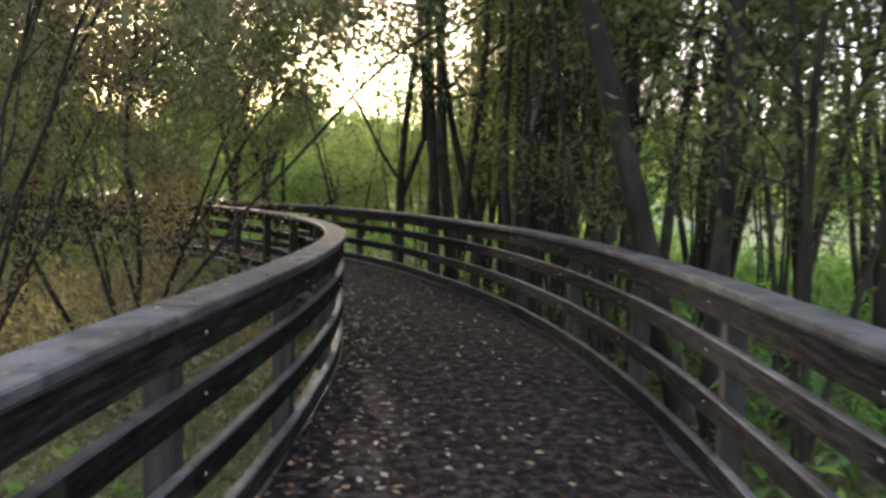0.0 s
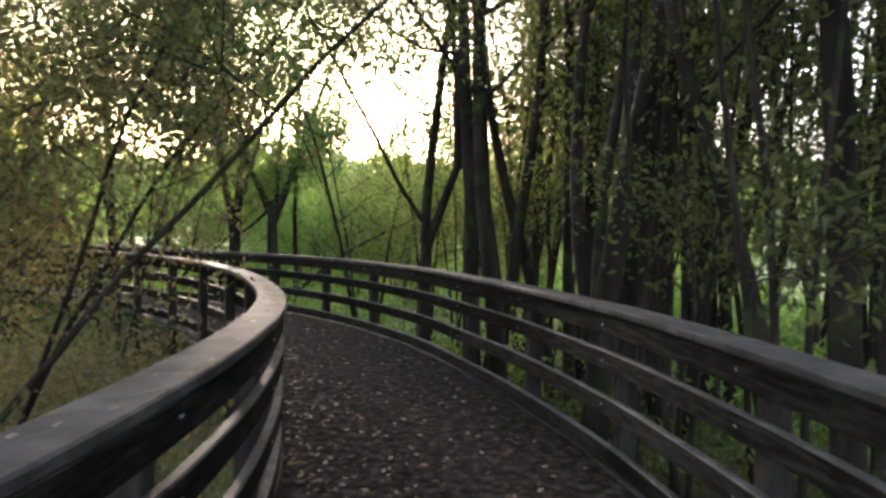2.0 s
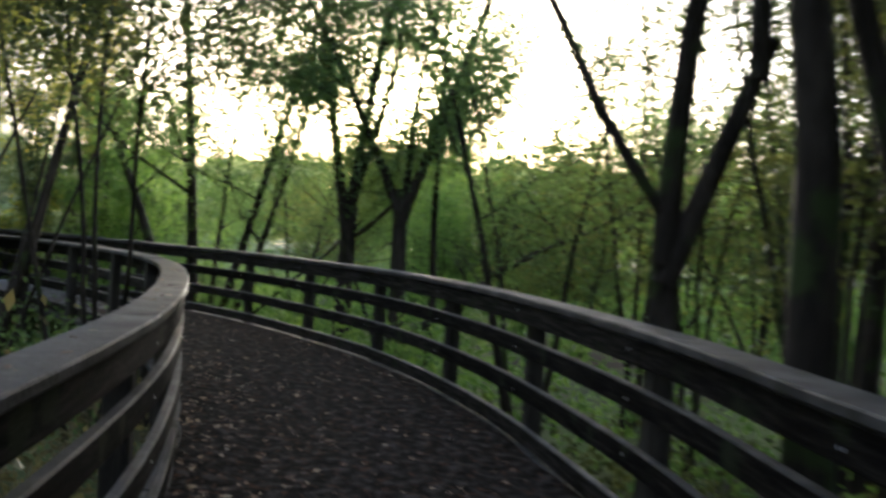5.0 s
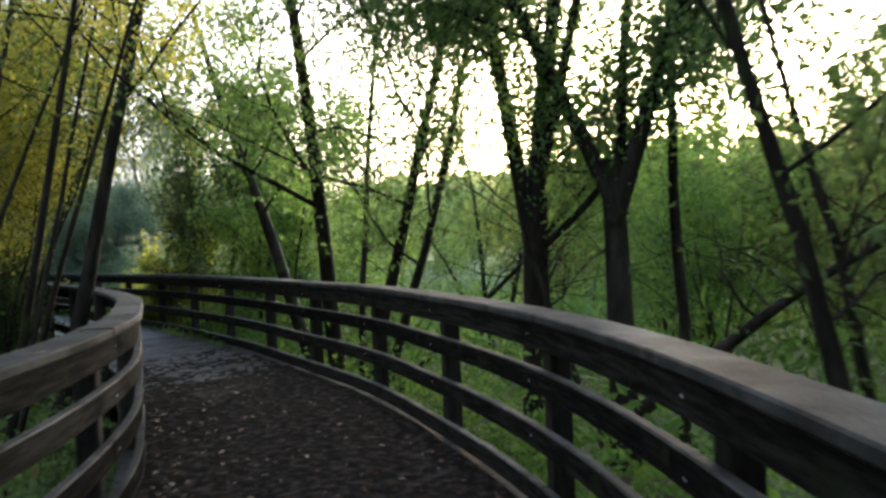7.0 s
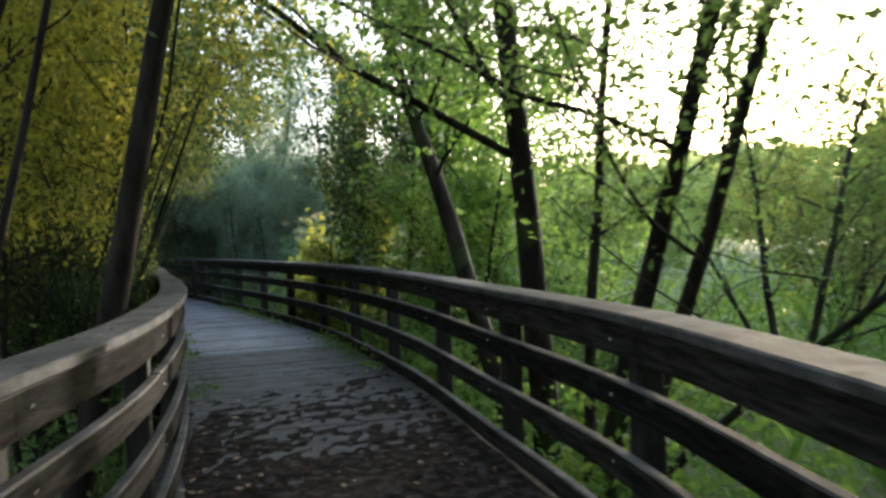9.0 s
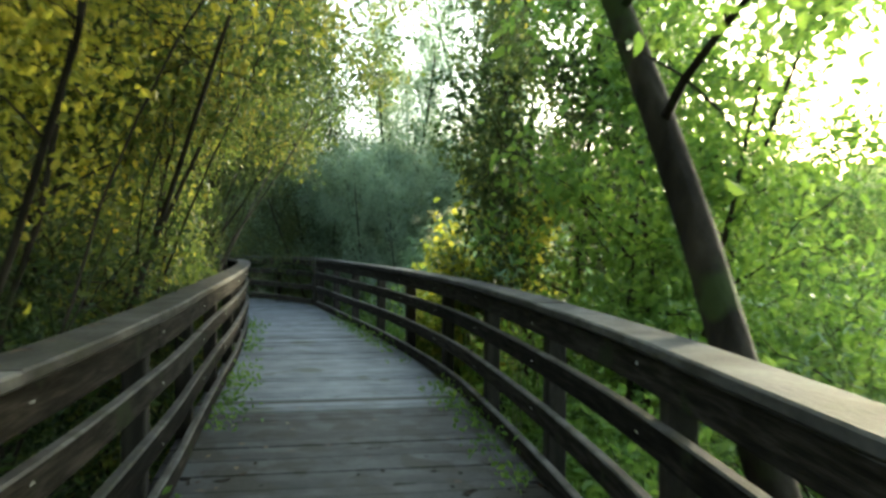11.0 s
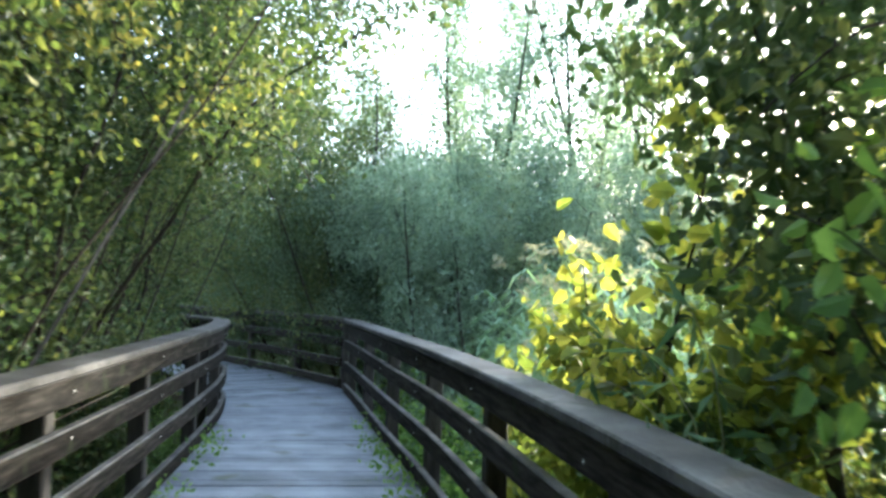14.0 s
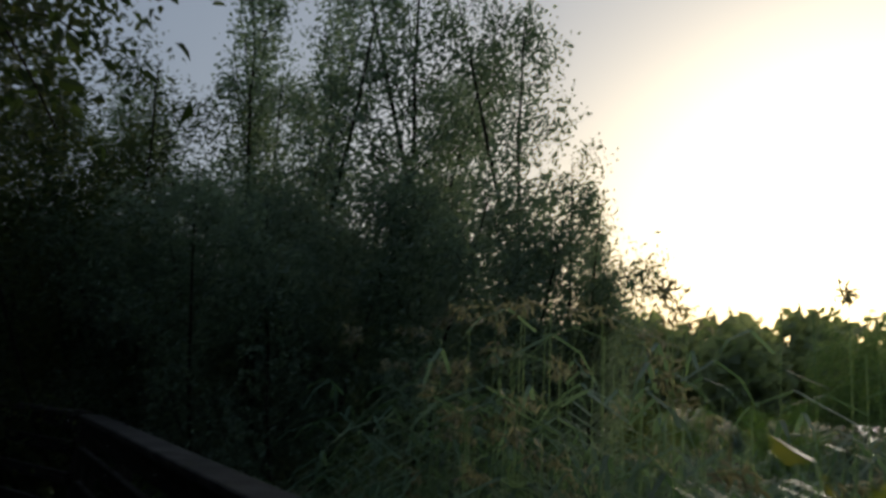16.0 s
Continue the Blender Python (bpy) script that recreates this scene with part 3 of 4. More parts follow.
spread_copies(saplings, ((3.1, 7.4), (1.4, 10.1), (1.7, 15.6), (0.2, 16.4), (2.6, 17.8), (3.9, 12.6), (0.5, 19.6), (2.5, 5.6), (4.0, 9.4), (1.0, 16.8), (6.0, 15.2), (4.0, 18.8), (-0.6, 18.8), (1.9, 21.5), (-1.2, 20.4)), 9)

# multi-stemmed trees along the outer bend
BEND = "bend trees"
tree((-2.2, 18.4, G), [(80, 10, 6, 0.05, 0, 0), (-60, 14, 5, 0.04, 0.1, 0), (40, 20, 5, 0.035, 0, 0.1)], "thin-stemmed young willow behind the railing", 0.06, LEAF_GREEN, 9000, 36, BEND, 0.3, 10, subs=5)
tree((-5.0, 22.6, G), [(0, 1, 3.0, 0.15, 0, 0), (70, 22, 6, 0.085, 0.03, 0.02, 2.35), (-80, 18, 6.5, 0.085, -0.03, 0.02, 2.3), (-60, 4, 6, 0.06, 0, 0.03, 2.5), (-88, 52, 4.5, 0.075, 0.0, 0, 0.4), (95, 26, 5, 0.045, -0.1, 0)], "dark willow forking low behind the railing", 0.072, LEAF_GREEN, 30000, 31, BEND, 0.3, 13, 0.4, subs=6, low=3.2)
tree((-6.0, 22.75, G), [(0, 0.5, 2.7, 0.17, 0, 0), (85, 16, 6.5, 0.1, 0.02, 0, 2.1), (-90, 3, 7, 0.1, 0.0, 0.02, 2.2), (-85, 16, 6, 0.07, 0.0, 0, 2.1), (-80, 48, 3.5, 0.045, 0.0, 0, 2.0)], "thick dark willow forking into three behind the railing", 0.072, LEAF_GREEN, 32000, 32, BEND, 0.3, 14, 0.42, subs=6, low=3.2)
tree((-4.7, 23.4, G), [(40, 2, 9, 0.07, 0, 0)], "thin upright dark stem in the marsh", 0.066, LEAF_GREEN, 7000, 37, BEND, 0.35, 11, 0.3, subs=5)
tree((-8.9, 23.0, G), [(75, 3, 10, 0.115, 0, 0), (-90, 13, 9.5, 0.085, 0.3, 0.12), (-85, 24, 7.5, 0.07, 0.38, 0.2), (-60, 5, 8, 0.05, 0.16, 0.2), (-80, 38, 6, 0.04, 0.42, 0.1)], "many-stemmed dark willow behind the railing", 0.072, LEAF_GREEN, 52000, 33, BEND, 0.25, 14, 0.42, subs=6, low=2.2)
tree((-9.35, 23.35, G), [(86, 27, 8, 0.108, 0, 0)], "single dark stem leaning out over the railing", 0.075, LEAF_BRIGHT, 4200, 34, BEND, 0.34, 11, 0.3, 0.5, aspect=0.55, fine=True, low=3.0)
tree((-9.2, 27.4, G), [(60, 12, 5, 0.06, 0, 0), (-60, 12, 5, 0.06, 0.1, 0), (-80, 28, 4, 0.04, 0.1, 0), (80, 25, 4, 0.04, 0, 0)], "small bushy willow in the marsh", 0.06, LEAF_BRIGHT, 2600, 35, "marsh willows", 0.25, 9)
marsh = [tree((x, y, G), [(rz, 12, 4.2, 0.035, 0, 0), (rz + 90, 20, 4, 0.03, 0.1, 0), (rz + 180, 17, 4, 0.03, 0, 0.1), (rz + 260, 28, 3.6, 0.028, 0, 0), (rz + 40, 4, 4.4, 0.03, 0.1, 0.1)], "many-stemmed willow standing in the marsh", 0.1, mt, 8000, 60 + k, "marsh willows", 0.2, 8, 0.36, 0.4) for k, (rz, x, y, mt) in enumerate(((0, -6.5, 29.5, LEAF_BRIGHT), (50, -14.6, 30.4, LEAF_GREEN), (20, -2.5, 26.5, LEAF_YELLOW)))]
spread_copies(marsh, ((-10.7, 33.0), (0.5, 24.5), (-4.5, 33), (-0.5, 30), (3.5, 27), (3.0, 34), (-9.5, 37), (-12, 38), (-3, 41), (7, 31), (9, 38), (-13, 46), (-35, 36), (1, 48), (12, 26), (15, 34), (-16, 50), (-6, 52), (-46, 45), (-25, 53), (-28, 57), (-21.5, 55)), 5, 0.9, 1.4)
# extra willows, added to screen the outer handrail from the low sun
spread_copies(marsh, ((-5.3, 27.2), (-4.1, 28.3), (-7.4, 31.0)), 25, 0.8, 0.95)
spread_copies(marsh, ((-24, 42), (-27.5, 44.5), (-29.5, 41), (-21, 44), (-25.5, 38.5), (-31, 46), (-18.5, 40)), 15, 0.45, 0.6)

# inner side of the bend
INNER = "inner trees"
tree((-10.1, 19.82, G), [(-41, 15, 9, 0.095, 0, 0)], "leaning dark trunk just behind the inner railing", 0.065, LEAF_SUNLIT, 6500, 41, INNER, 0.42, 10, 0.32, wob=0.015)
tree((-9.15, 18.85, G), [(-41, 13, 8, 0.045, 0, 0), (-70, 18, 7, 0.03, 0.15, -0.1), (-20, 9, 7.5, 0.03, -0.2, 0.1)], "dark slanting stems with yellow leaves behind the inner railing", 0.06, LEAF_SUNLIT, 5000, 55, INNER, 0.5, 9, 0.3, subs=5, wob=0.02)
tree((-10.9, 18.9, G), [(-41, 12, 8.5, 0.055, 0, 0), (-60, 22, 7.5, 0.035, 0.2, -0.1), (10, 12, 8, 0.04, -0.2, 0.1)], "dark slanting stems with yellow leaves behind the inner railing", 0.06, LEAF_SUNLIT, 6000, 56, INNER, 0.5, 9, 0.3, subs=5, wob=0.02)
tree((-4.6, 7.2, G), [(-20, 12, 8, 0.04, 0, 0), (-70, 12, 7.5, 0.026, 0.2, 0), (60, 16, 7, 0.028, 0, 0.1), (-120, 14, 7, 0.026, 0, -0.2), (-45, 14, 7, 0.025, 0.2, 0.1)], "spreading dark willow hanging over the inner railing", 0.055, LEAF_BROWN, 36000, 42, INNER, 0.14, 13, 0.42, 0.75, 0.28, subs=6, wob=0.1)
tree((-6.6, 12.2, G), [(-20, 14, 8, 0.12, 0, 0), (80, 20, 8, 0.1, 0, 0.1), (-120, 24, 7, 0.09, 0, -0.2)], "willow with drooping boughs inside the bend", 0.065, LEAF_SHADED, 36000, 43, INNER, 0.3, 12, 0.45, 0.6)
tree((-5.9, 16.7, G), [(-30, 8, 7, 0.03, 0, 0), (60, 12, 7, 0.03, 0.1, 0), (-100, 16, 6.5, 0.028, 0, 0.1), (150, 12, 6.5, 0.028, -0.1, 0)], "thin-stemmed willow with fine leaves inside the bend", 0.066, LEAF_SHADED, 24000, 47, INNER, 0.45, 12, 0.4, 0.5, subs=6)
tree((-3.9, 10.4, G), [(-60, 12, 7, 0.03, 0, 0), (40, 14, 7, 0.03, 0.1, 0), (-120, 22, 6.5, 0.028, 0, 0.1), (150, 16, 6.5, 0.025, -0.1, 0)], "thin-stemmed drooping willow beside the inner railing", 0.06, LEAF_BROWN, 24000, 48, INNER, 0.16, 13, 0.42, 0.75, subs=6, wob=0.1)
tree((-3.6, 8.9, G), [(-30, 10, 8.5, 0.035, 0, 0), (50, 16, 8, 0.03, 0.1, 0), (-110, 22, 8, 0.03, 0, 0.1), (120, 14, 8, 0.03, -0.1, 0)], "thin-stemmed willow with a dense fine-leaved crown", 0.06, LEAF_SHADED, 50000, 49, INNER, 0.42, 14, 0.42, 0.5, 0.28, subs=6, wob=0.1)
tree((-3.3, 5.0, G), [(-40, 9, 7.5, 0.022, 0, 0), (-70, 6, 7, 0.02, 0.1, 0), (20, 10, 7.5, 0.02, 0, 0.1), (-100, 10, 6.5, 0.02, 0, -0.1)], "willow with dense fine-leaved boughs near the start of the boardwalk", 0.06, LEAF_BROWN, 40000, 46, INNER, 0.5, 14, 0.42, 0.45, 0.3, subs=6, wob=0.1)
inner = [tree((x, y, G), [(rz, 5, 8, 0.09, 0, 0), (rz + 130, 10, 8, 0.07, 0.2, 0), (rz + 230, 14, 7, 0.07, 0, 0.2), (rz + 60, 16, 6.5, 0.05, 0.1, 0.1)], "multi-stemmed tree with sunlit golden leaves inside the bend", 0.075, LEAF_SUNLIT, 13000, 44 + k, INNER, 0.2, 10, 0.3, 0.4, low=2.7) for k, (rz, x, y) in enumerate(((0, -12.4, 19.4), (70, -13.6, 17.0)))]
spread_copies(inner, ((-15.2, 19.4), (-11.5, 16.2), (-16.8, 18.6), (-13.8, 13.4), (-18, 15.5), (-20.5, 19), (-10.8, 11.2), (-9.0, 6.5), (-7.2, 1.5), (-14, 8), (-5.0, -3.0), (-11, 1), (-23, 16.5), (-18.9, 19.2)), 6, 0.85, 1.15)

# leafy hedge leaning over the inner railing of the last stretch
HEDGE = "hedge trees"
# golden and yellow leaf on the first hazels paints in their sunlit tops
for k, (x, y, mt, n) in enumerate(((-12.6, 20.6, LEAF_SUNLIT, 11000), (-14.3, 21.3, LEAF_YELLOW, 12000), (-15.9, 21.9, LEAF_YELLOW, 12000), (-17.5, 22.4, LEAF_YELLOW, 11000), (-19.2, 22.9, LEAF_HAZEL, 11000), (-20.9, 23.4, LEAF_HAZEL, 11000), (-22.6, 23.7, LEAF_SHADED, 10000), (-24.6, 23.6, LEAF_SHADED, 10000), (-27.0, 22.9, LEAF_SHADED, 10000))):
    tree((x, y, G), [(-21, 19, 6.6, 0.013, 0.1, 0), (-20, 8, 6.2, 0.025, 0, 0), (-60, 12, 6.0, 0.028, 0.35, -0.1), (70, 12, 6.0, 0.028, -0.35, -0.1), (20, 10, 5.2, 0.022, -0.15, 0.1), (160, 10, 6.2, 0.03, 0, -0.25)],
         "dense yellow-green hazel leaning over the railing" if mt in (LEAF_YELLOW, LEAF_SUNLIT) else "dense green hazel crowding the railing", 0.056, mt, int(n * 2.7), 70 + k, HEDGE, 0.1, 13, 0.36, 0.4, 0.17, 0.55, fine=True, clear=k < 7, wob=0.08, low=2.3 if k == 0 else 0.0)
for k, (x, y) in enumerate(((-13.4, 21.15), (-15.2, 21.85), (-17.0, 22.55), (-18.8, 23.2), (-20.6, 23.8))):
    shrub((x, y, G), (1.15, 0.75, 2.7), "leafy shrub pressing against the railing", 0.055, LEAF_YELLOW if k == 2 else LEAF_HAZEL, 12500, 90 + k, "railing shrubs")
for k, (x, y) in enumerate(((-12.4, 20.3), (-14.7, 21.1), (-17.1, 21.95))):
    tree((x, y, G), [(58, 36, 6.0, 0.03, 0, 0), (72, 47, 5.6, 0.024, 0.1, 0), (48, 28, 6.2, 0.026, -0.1, 0), (64, 56, 5.0, 0.02, 0, 0.1)], "long dark boughs sweeping up through the hedge", 0.056, LEAF_HAZEL, 7000, 140 + k, HEDGE, 0.3, 12, 0.3, 0.3, 0.16, 0.5, fine=True, wob=0.06)
# outer side of the last stretch
tree((-13.2, 26.0, G), [(20, 6, 5, 0.06, 0, 0), (-60, 14, 5, 0.05, 0.2, 0), (80, 14, 5, 0.05, -0.2, 0), (150, 10, 4.6, 0.04, 0, -0.1), (-110, 24, 4.4, 0.04, 0.1, 0)], "dense green bushy tree behind the railing", 0.085, LEAF_BRIGHT, 13000, 101, "outer bushes", 0.15, 10, 0.3, 0.4, 0.18, 0.55, fine=True)
tree((-15.05, 26.35, G), [(-20, 4, 6, 0.05, 0, 0), (90, 8, 5.5, 0.045, -0.2, 0), (-100, 14, 5.5, 0.045, 0.2, 0), (170, 10, 5, 0.045, 0, -0.2)], "dark green bushy tree behind the railing", 0.065, LEAF_HAZEL, 26000, 102, "outer bushes", 0.15, 12, 0.32, 0.4, 0.13, 0.55, fine=True)
shrub((-16.25, 25.85, G), (1.0, 0.65, 3.0), "bush with bright yellowing leaves behind the railing", 0.085, LEAF_LIME, 12000, 103, "outer bushes", 12, "bush", 0.62, 0.2, 0.1)
shrub((-14.0, 25.5, G), (1.0, 0.6, 1.5), "low bright green bush behind the railing", 0.085, LEAF_BRIGHT, 3000, 104, "outer bushes")
shrub((-11.6, 24.6, G), (1.2, 0.6, 1.1), "low bright green bush behind the railing", 0.085, LEAF_BRIGHT, 2800, 105, "outer bushes")
shrub((-12.2, 26.8, G), (1.6, 1.2, 2.4), "bright green marsh bush", 0.085, LEAF_BRIGHT, 4500, 106, "outer bushes")
shrub((-10.2, 25.2, G), (1.2, 0.8, 1.8), "green leafy bush under the willow stems", 0.08, LEAF_GREEN, 3500, 107, "outer bushes")
# growth roofing the boardwalk past its kink; dark leaf paints in the tunnel's shade
for k, (x, y, a) in enumerate(((-26.0, 28.25, 160), (-28.0, 27.9, 165), (-30.0, 27.4, 165), (-32.0, 26.8, 160), (-33.4, 25.0, 120))):
    tree((x, y, G), [(a, 12, 5.6, 0.05, 0, 0), (a - 40, 20, 5.4, 0.04, 0.3, 0.1), (a + 50, 18, 5.4, 0.04, -0.3, 0), (a + 10, 28, 5.0, 0.035, 0, -0.2), (-30, 6, 6.2, 0.05, 0, 0.2)], "dark bushy willow closing over the boardwalk", 0.07, LEAF_HAZEL, 28000, 130 + k, "tunnel willows", 0.08, 11, 0.36, 0.4, 0.18, 0.4, clear=False)
# willow thicket and upright birches where the boardwalk kinks
thicket = [tree((x, y, G), [(rz, 5, 4.6, 0.045, 0, 0), (rz + 70, 12, 4.4, 0.04, 0.2, 0), (rz + 140, 14, 4.4, 0.04, -0.2, 0.1), (rz + 210, 10, 4.6, 0.04, 0, -0.2), (rz + 290, 18, 4.0, 0.04, 0.1, 0.2)], "grey-green willow of a dense thicket", 0.085, LEAF_WILLOW_HAZY, 24000, 110 + k, "thicket willows", 0.08, 10, 0.28, 0.3, 0.17, 0.32) for k, (rz, x, y) in enumerate(((0, -23.6, 28.6), (40, -25.6, 28.4)))]
for o in thicket:
    o.scale = [0.93] * 3
spread_copies(thicket, ((-21.9, 29.6), (-27.6, 27.9), (-24.4, 30.6), (-30.0, 27.0), (-32.5, 25.5), (-34, 23), (-27, 31), (-22.2, 31.6), (-30.5, 30), (-33, 20.5), (-29.5, 20.8), (-22.6, 28.8), (-26.6, 29.5), (-25.4, 29.9), (-28.6, 28.9)), 7, 0.86, 1.04)
birch = [tree((x, y, G), [(rz, 2, 8.5, 0.07, 0, 0), (rz + 120, 6, 8, 0.06, 0.2, 0.1)], "slim upright birch with small leaves", 0.075, LEAF_WILLOW_HAZY, 8000, 120 + k, "birches", 0.22, 18, 0.19, 0.2, 0.14, 0.6, lift=0.2) for k, (rz, x, y) in enumerate(((0, -25.3, 29.8), (90, -23.2, 30.9)))]
spread_copies(birch, ((-28.8, 29.6), (-24.3, 29.4), (-30.6, 28.6), (-26.4, 30.8), (-27.8, 31.6), (-24.4, 31.4), (-22.2, 31.6), (-25.4, 32.6)), 8, 0.75, 0.95)
spread_copies(birch, ((-22.6, 33.2), (-21.6, 31.6)), 18, 0.5, 0.6)


# ---- low growth: what nobody could count ----
def carpet(name, places, label, leaf, mat, seed, spread, height, aspect=0.5, category="undergrowth", droop=0.0):
    """Loose low leaves: places is a list of (x, y, count)."""
    r = np.random.default_rng(seed)
    pts = []
    for x, y, n in places:
        p = np.empty((n, 3))
        p[:, :2] = r.normal(0, spread, (n, 2)) + (x, y)
        p[:, 2] = G + np.abs(r.normal(0, height, n)) * 0.9
        pts.append(p)
    pts = np.concatenate(pts)
    far = np.ones(len(pts), dtype=bool)
    for m in walk_mid[::2]:
        far &= np.hypot(pts[:, 0] - m[0], pts[:, 1] - m[1]) > 1.2 + leaf
    v, f = leaf_cloud(pts[far], leaf, r, droop, aspect, 0.05)
    return tagged(link(name, v, f, mat), label, category, kind="stuff")


def along(line, dist, step, n, lo=0, hi=None):
    nn = normals(line)
    return [(*(line[i] + nn[i] * dist), n) for i in range(lo, hi or len(line), step)]


carpet("undergrowth", along(r_line, -1.1, 8, 260, 60, 260) + along(r_line, -2.4, 12, 260, 60, 260), "dark low undergrowth beneath the grove", 0.1, LEAF_SHADED, 1, 0.55, 0.3)
carpet("undergrowth", along(r_line, -0.62, 5, 420, 265), "bright green plants growing up against the railing", 0.085, LEAF_BRIGHT, 2, 0.35, 0.55)
carpet("undergrowth", along(r_line, -2.6, 9, 320, 200), "bright green marsh plants beyond the railing", 0.11, LEAF_BRIGHT, 3, 0.9, 0.5)
carpet("undergrowth", along(l_line, 0.8, 7, 260, 50, 260) + along(l_line, 2.0, 7, 420, 50, 260) + along(l_line, 3.6, 8, 420, 50, 260) + along(l_line, 5.2, 8, 420, 50, 230), "brownish tangled undergrowth inside the bend", 0.08, LEAF_BROWN, 4, 0.6, 0.5)
carpet("undergrowth", [(-1.7, 2.9, 500), (-2.2, 3.6, 500), (-1.8, 4.4, 300), (2.1, 4.2, 300), (2.3, 3.0, 300)], "broad green leaves beside the start of the boardwalk", 0.13, LEAF_BRIGHT, 5, 0.35, 0.3, 0.6)
carpet("undergrowth", along(l_line, 0.7, 5, 240, 260), "green weeds behind the inner railing", 0.08, LEAF_GREEN, 6, 0.3, 0.5)
carpet("sedge", [(4 + 2.0 * i, 7 + 2.4 * j, 330) for i in range(7) for j in range(8)], "bright green sedge meadow behind the grove", 0.3, LEAF_BRIGHT, 7, 1.1, 0.35, 0.12, "grass", -0.6)
carpet("sedge", [(-14 + 3.2 * i, 26.5 + 3.2 * j, 330) for i in range(8) for j in range(7)], "bright green marsh sedge beyond the railing", 0.34, LEAF_BRIGHT, 8, 1.4, 0.5, 0.12, "grass", -0.6)
carpet("sedge", [(-26 + 3.2 * i, 29.5 + 3.2 * j, 330) for i in range(4) for j in range(7)], "tall pale marsh grass", 0.4, LEAF_WILLOW_HAZY, 9, 1.4, 0.6, 0.1, "grass", -0.6)


def deck_weeds():
    r = np.random.default_rng(21)
    pts = []
    for i in range(205, len(deck_l) - 60):
        for a, b in ((deck_l[i], deck_r[i]), (deck_r[i], deck_l[i])):
            if noise.noise((i * 0.11, a[0], 2)) > -0.15:
                n = int(r.integers(4, 26))
                p = np.empty((n, 3))
                p[:, :2] = a + (b - a) * (0.03 + np.abs(r.normal(0, 0.05, n)))[:, None] + r.normal(0, 0.05, (n, 2))
                p[:, 2] = 0.01 + np.abs(r.normal(0, 0.06, n))
                pts.append(p)
    v, f = leaf_cloud(np.concatenate(pts), 0.05, r, -0.2, 0.5, 0.015)
    tagged(link("weeds", v, f, LEAF_BRIGHT), "small green weeds along the deck edges", "weeds", kind="stuff")


deck_weeds()


def fallen_leaves():
    r = np.random.default_rng(22)
    n = 3400
    i = r.integers(30, 230, n)
    keep = r.uniform(0, 1, n) < np.clip((235 - i) / 120, 0.08, 1)
    i = i[keep]
    n = len(i)
    u = r.uniform(0.05, 0.95, n)
    side = r.uniform(0, 1, n) < 0.5
    u = np.where(side, np.clip(np.abs(r.normal(0.1, 0.16, n)), 0.04, 0.96), u)
    c = deck_l[i] + (deck_r[i] - deck_l[i]) * u[:, None] + r.normal(0, 0.06, (n, 2))
    a = r.uniform(0, 6.28, n)
    L = r.uniform(0.025, 0.07, n)
    d = np.stack([np.cos(a), np.sin(a)], 1) * L[:, None]
    s = np.stack([-d[:, 1], d[:, 0]], 1) * 0.3
    z = 0.022 + r.uniform(0, 0.006, n)
    def p3(xy, h):
        return np.concatenate([xy, (z + h)[:, None]], 1)
    v = np.stack([p3(c, 0 * z), p3(c + d * 0.5 + s, r.uniform(0, 0.008, n)), p3(c + d, r.uniform(0, 0.01, n)), p3(c + d * 0.5 - s, r.uniform(0, 0.008, n))], 1).reshape(-1, 3)
    b = np.arange(n)[:, None] * 4
    f = np.concatenate([b + np.array([0, 1, 2]), b + np.array([0, 2, 3])], 1).reshape(-1, 3)
    tagged(link("fallen_leaves", v, f, DEADLEAF), "scattered brown fallen leaves on the boardwalk", "leaves", kind="stuff")


fallen_leaves()


def cap_leaves():
    """Curled leaves and debris lying on the inner handrail."""
    r = np.random.default_rng(23)
    nl = normals(l_line)
    i = r.integers(60, 330, 260)
    c = l_line[i] + nl[i] * r.uniform(-0.01, 0.15, (260, 1))
    p = np.concatenate([c, np.full((260, 1), RAIL_TOP + 0.006)], 1)
    v, f = leaf_cloud(p, 0.05, r, 0.0, 0.5, 0.0, 0.1)
    v[:, 2] = RAIL_TOP + 0.002 + (v[:, 2] - RAIL_TOP - 0.006) * 0.12 + 0.004
    tagged(link("fallen_leaves", v, f, DEADLEAF), "dead leaves lying on the handrail cap", "leaves", kind="stuff")


cap_leaves()


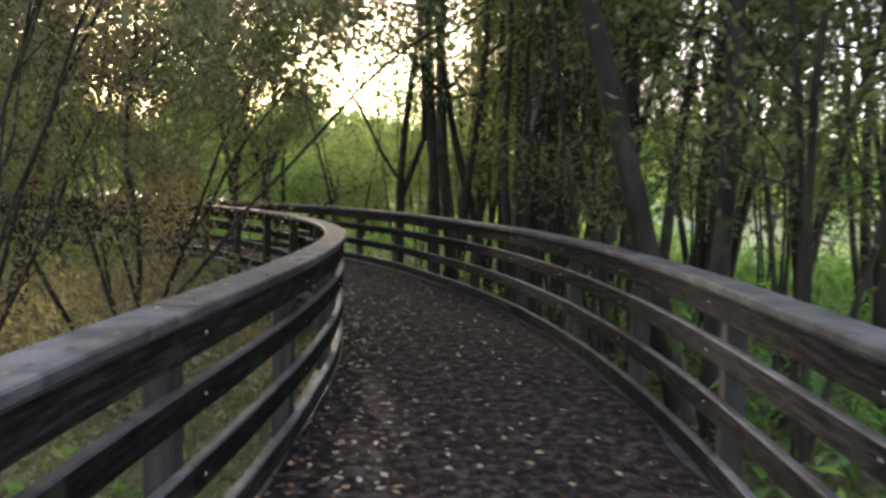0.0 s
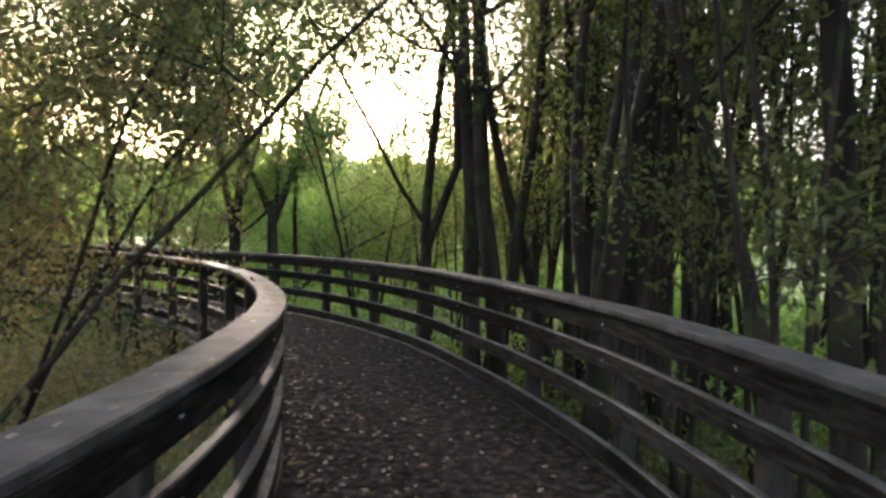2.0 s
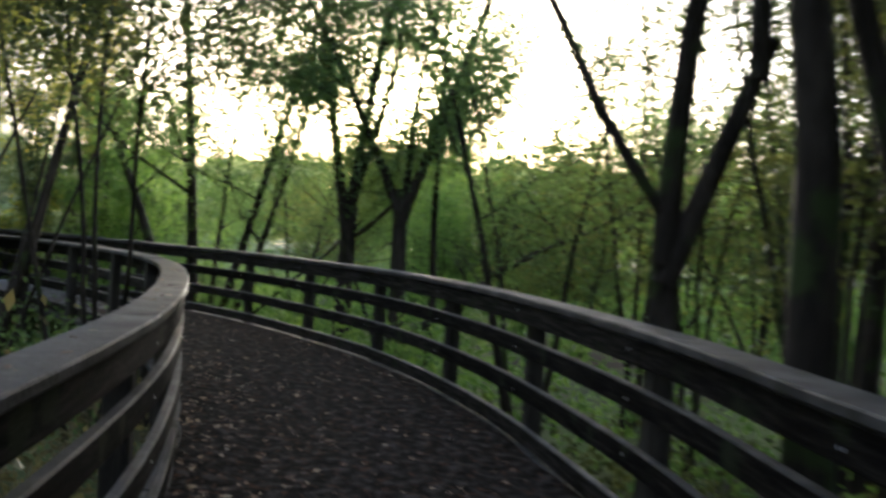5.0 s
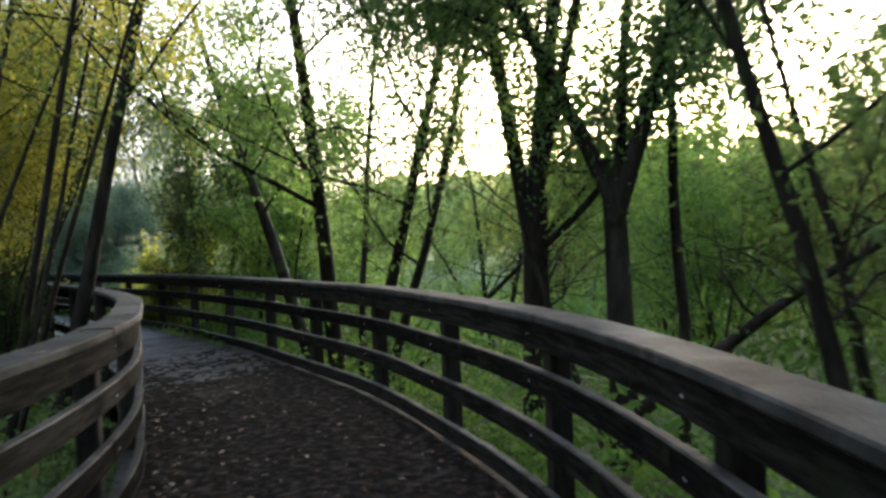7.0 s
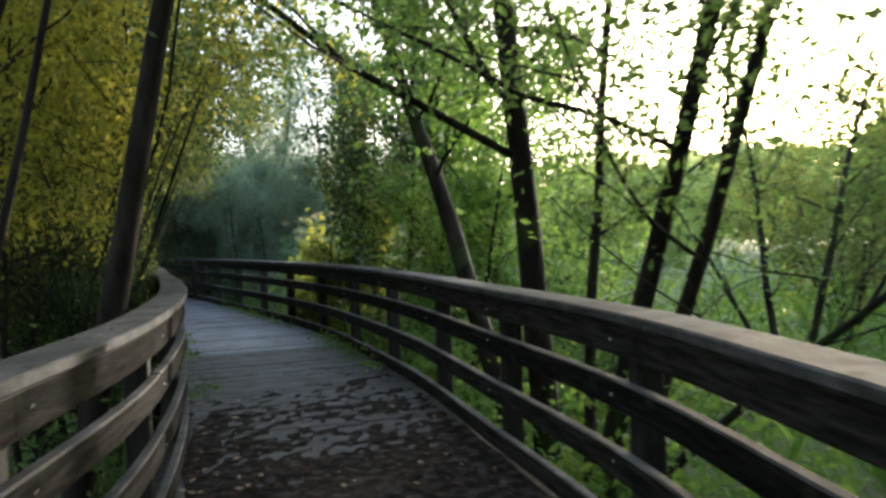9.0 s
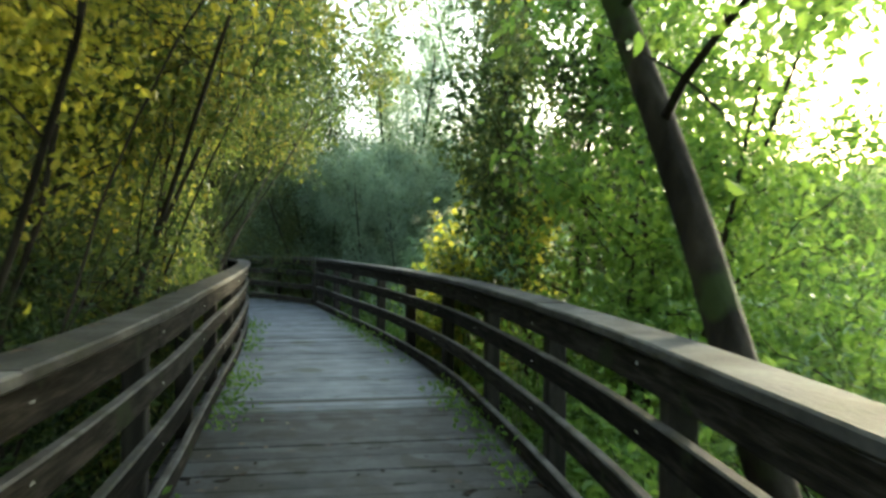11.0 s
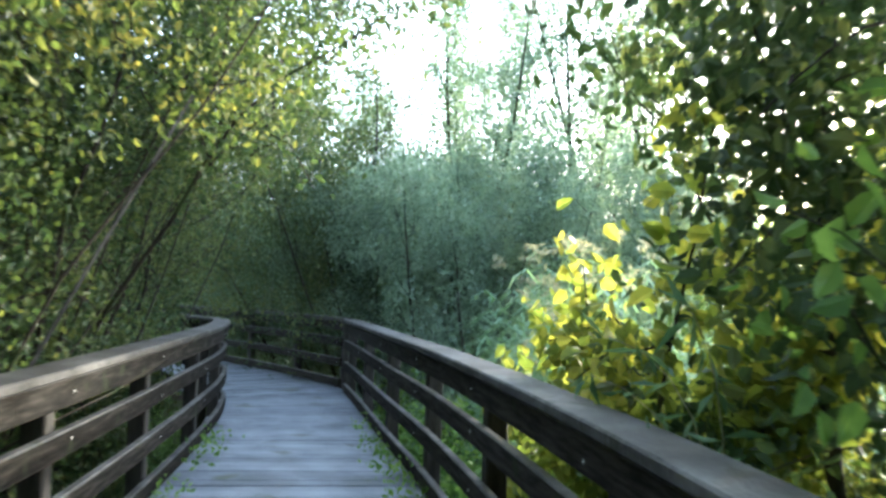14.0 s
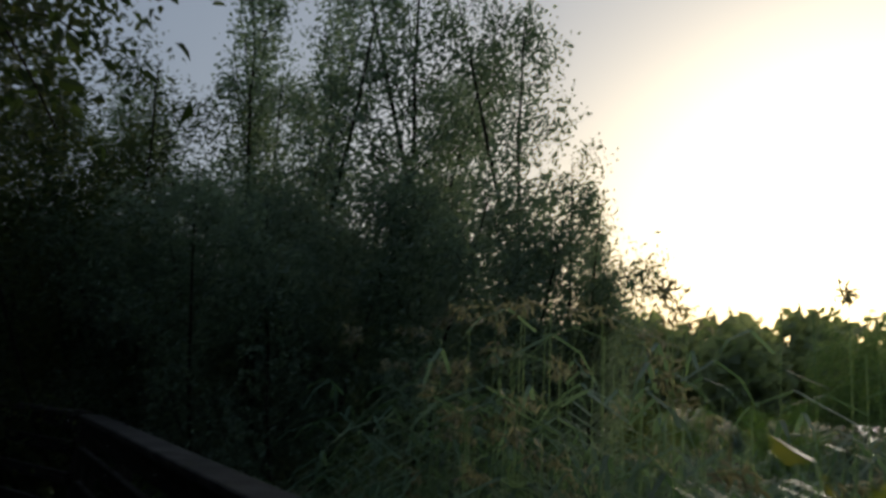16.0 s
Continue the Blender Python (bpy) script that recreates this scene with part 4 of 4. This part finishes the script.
def reeds(name, centre, spread, count, seed, label, plumes, tall):
    """Arching reed blades and feathery heads."""
    r = np.random.default_rng(seed)
    V, F, base = [], [], 0
    PV = []
    for _ in range(count):
        x, y = r.normal(0, spread[0]) + centre[0], r.normal(0, spread[1]) + centre[1]
        h = r.uniform(*tall)
        if np.min(np.hypot(walk_mid[:, 0] - x, walk_mid[:, 1] - y)) < 2.0:
            continue
        a = r.uniform(0, 6.28)
        for b in range(8):
            z0 = G + h * r.uniform(0.2, 0.95)
            aa = a + r.uniform(-1.2, 1.2)
            L = r.uniform(0.4, 0.9)
            d = np.array((math.cos(aa), math.sin(aa)))
            s = np.array((-d[1], d[0])) * 0.011
            row = []
            for k, u in enumerate((0, 0.4, 0.75, 1.0)):
                q = np.array((x, y)) + d * L * u * 0.9
                zz = z0 + L * (0.7 * u - 0.85 * u * u)
                w = (1, 1.1, 0.7, 0.05)[k]
                row += [(*(q - s * w), zz), (*(q + s * w), zz)]
            V += row
            F += [(base + 2 * k, base + 2 * k + 1, base + 2 * k + 3, base + 2 * k + 2) for k in range(3)]
            base += 8
        s = np.array((0.006, 0))
        V += [(x - 0.003, y, G), (x + 0.003, y, G), (x + 0.06 * math.cos(a) + 0.002, y + 0.06 * math.sin(a), G + h), (x + 0.06 * math.cos(a) - 0.002, y + 0.06 * math.sin(a), G + h)]
        F.append((base, base + 1, base + 2, base + 3))
        base += 4
        if r.uniform() < plumes:
            d = np.array((math.cos(a), math.sin(a), 0))
            t = np.linspace(0, 1, 34)
            PV.append(np.array((x, y, G + h)) + d * (t * 0.2)[:, None] + np.array((0, 0, 1)) * (t * 0.16 - t * t * 0.12)[:, None])
    thing = tagged(link(name, V, np.array(F), REED), label, "reeds", kind="stuff")
    if PV:
        v, f = leaf_cloud(np.concatenate(PV), 0.06, r, 0.3, 0.2, 0.013)
        tagged(link("reed_plumes", v, f, PLUME), "pale feathery drooping reed heads", "reeds", kind="stuff")
    return thing


reeds("reed_bed", (-19.0, 27.2), (1.3, 0.7), 520, 31, "grey-green reeds with pale heads beyond the railing", 0.3, (1.2, 2.7))
reeds("reed_bed", (-17.6, 28.8), (2.6, 1.6), 700, 32, "pale reeds and marsh grass beyond the railing", 0.05, (0.9, 2.0))


# a dead cane in the hedge, and a stick on the planks
cane = grow(np.random.default_rng(5), (-17.4, 22.5, G), (0.15, 1.4, 3.1), 3.5, 12, 0.015, 0)
v, f = tubes([(cane, np.linspace(0.017, 0.009, 12))], 7)
tagged(link("dead_branch", v, f, CAP), "pale bare dead branch standing in the hedge", "branch")
stick = np.array([(-10.1, 21.86, 0.03), (-10.0, 21.9, 0.036), (-9.92, 21.9, 0.034), (-9.82, 21.95, 0.03)])
v, f = tubes([(stick, np.array([0.007, 0.009, 0.008, 0.004]))], 6)
tagged(link("twig", v, f, BARK), "short dark fallen twig lying on the boardwalk", "twig")


def hooked_grass(x, y, seed):
    """A pale grass stem that has grown up outside the railing and bends over its cap."""
    r = np.random.default_rng(seed)
    thing = empty("grass_stem", (x, y, G), "pale bent grass stem hanging over the handrail", "grass", "grass stems at the railing")
    u = np.linspace(0, 1, 12)
    paths = []
    for k in range(3):
        a = r.uniform(3.6, 5.2)
        h = 1.95 + 0.12 * k
        reach = np.clip(u - 0.6, 0, 1) ** 1.5 * r.uniform(0.8, 1.3)
        z = h * np.sin(np.minimum(u * 1.5, 1.85)) / 1.0
        paths.append((np.stack([0.05 * k + reach * math.cos(a), reach * math.sin(a), z], 1), np.linspace(0.005, 0.0018, 12)))
    v, f = tubes(paths, 4)
    link("stem", v, f, PLUME, thing, smooth=True)
    tips = np.concatenate([p[7:] for p, _ in paths])
    lv, lf = leaf_cloud(np.repeat(tips, 3, axis=0), 0.12, r, 0.4, 0.12, 0.01)
    link("blade", lv, lf, REED, thing)


hooked_grass(-13.25, 24.55, 3)
hooked_grass(-14.9, 25.15, 8)


# ---- wooded slope on the far shore ----
def far_woods(seed, count, r0, r1, label, leaf, per):
    r = np.random.default_rng(seed)
    C = []
    for _ in range(count):
        az = radians(r.uniform(-115, 150))
        d = r.uniform(r0, r1)
        deg = math.degrees(az)
        top = 6.6 - 1.3 * math.exp(-((deg - 34) / 9) ** 2) + 0.8 * math.exp(-((deg - 12) / 10) ** 2)
        h = math.tan(radians(top)) * d * r.uniform(0.7, 1.02)
        w = r.uniform(3.0, 5.5)
        x, y = -6 - math.sin(az) * d, 14 + math.cos(az) * d
        u = r.normal(0, 1, (per, 3))
        u /= np.linalg.norm(u, axis=1)[:, None]
        u *= r.uniform(0.6, 1, (per, 1)) ** 0.5
        zc = h * 0.55
        C.append(np.array((x, y, zc)) + u * (w, w, h * 0.5))
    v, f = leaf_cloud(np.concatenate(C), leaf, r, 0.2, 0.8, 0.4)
    # the haze over the slope is in the leaf colour
    tagged(link("far_woods", v, f, FARWOOD_HAZE), label, "woods", kind="stuff")


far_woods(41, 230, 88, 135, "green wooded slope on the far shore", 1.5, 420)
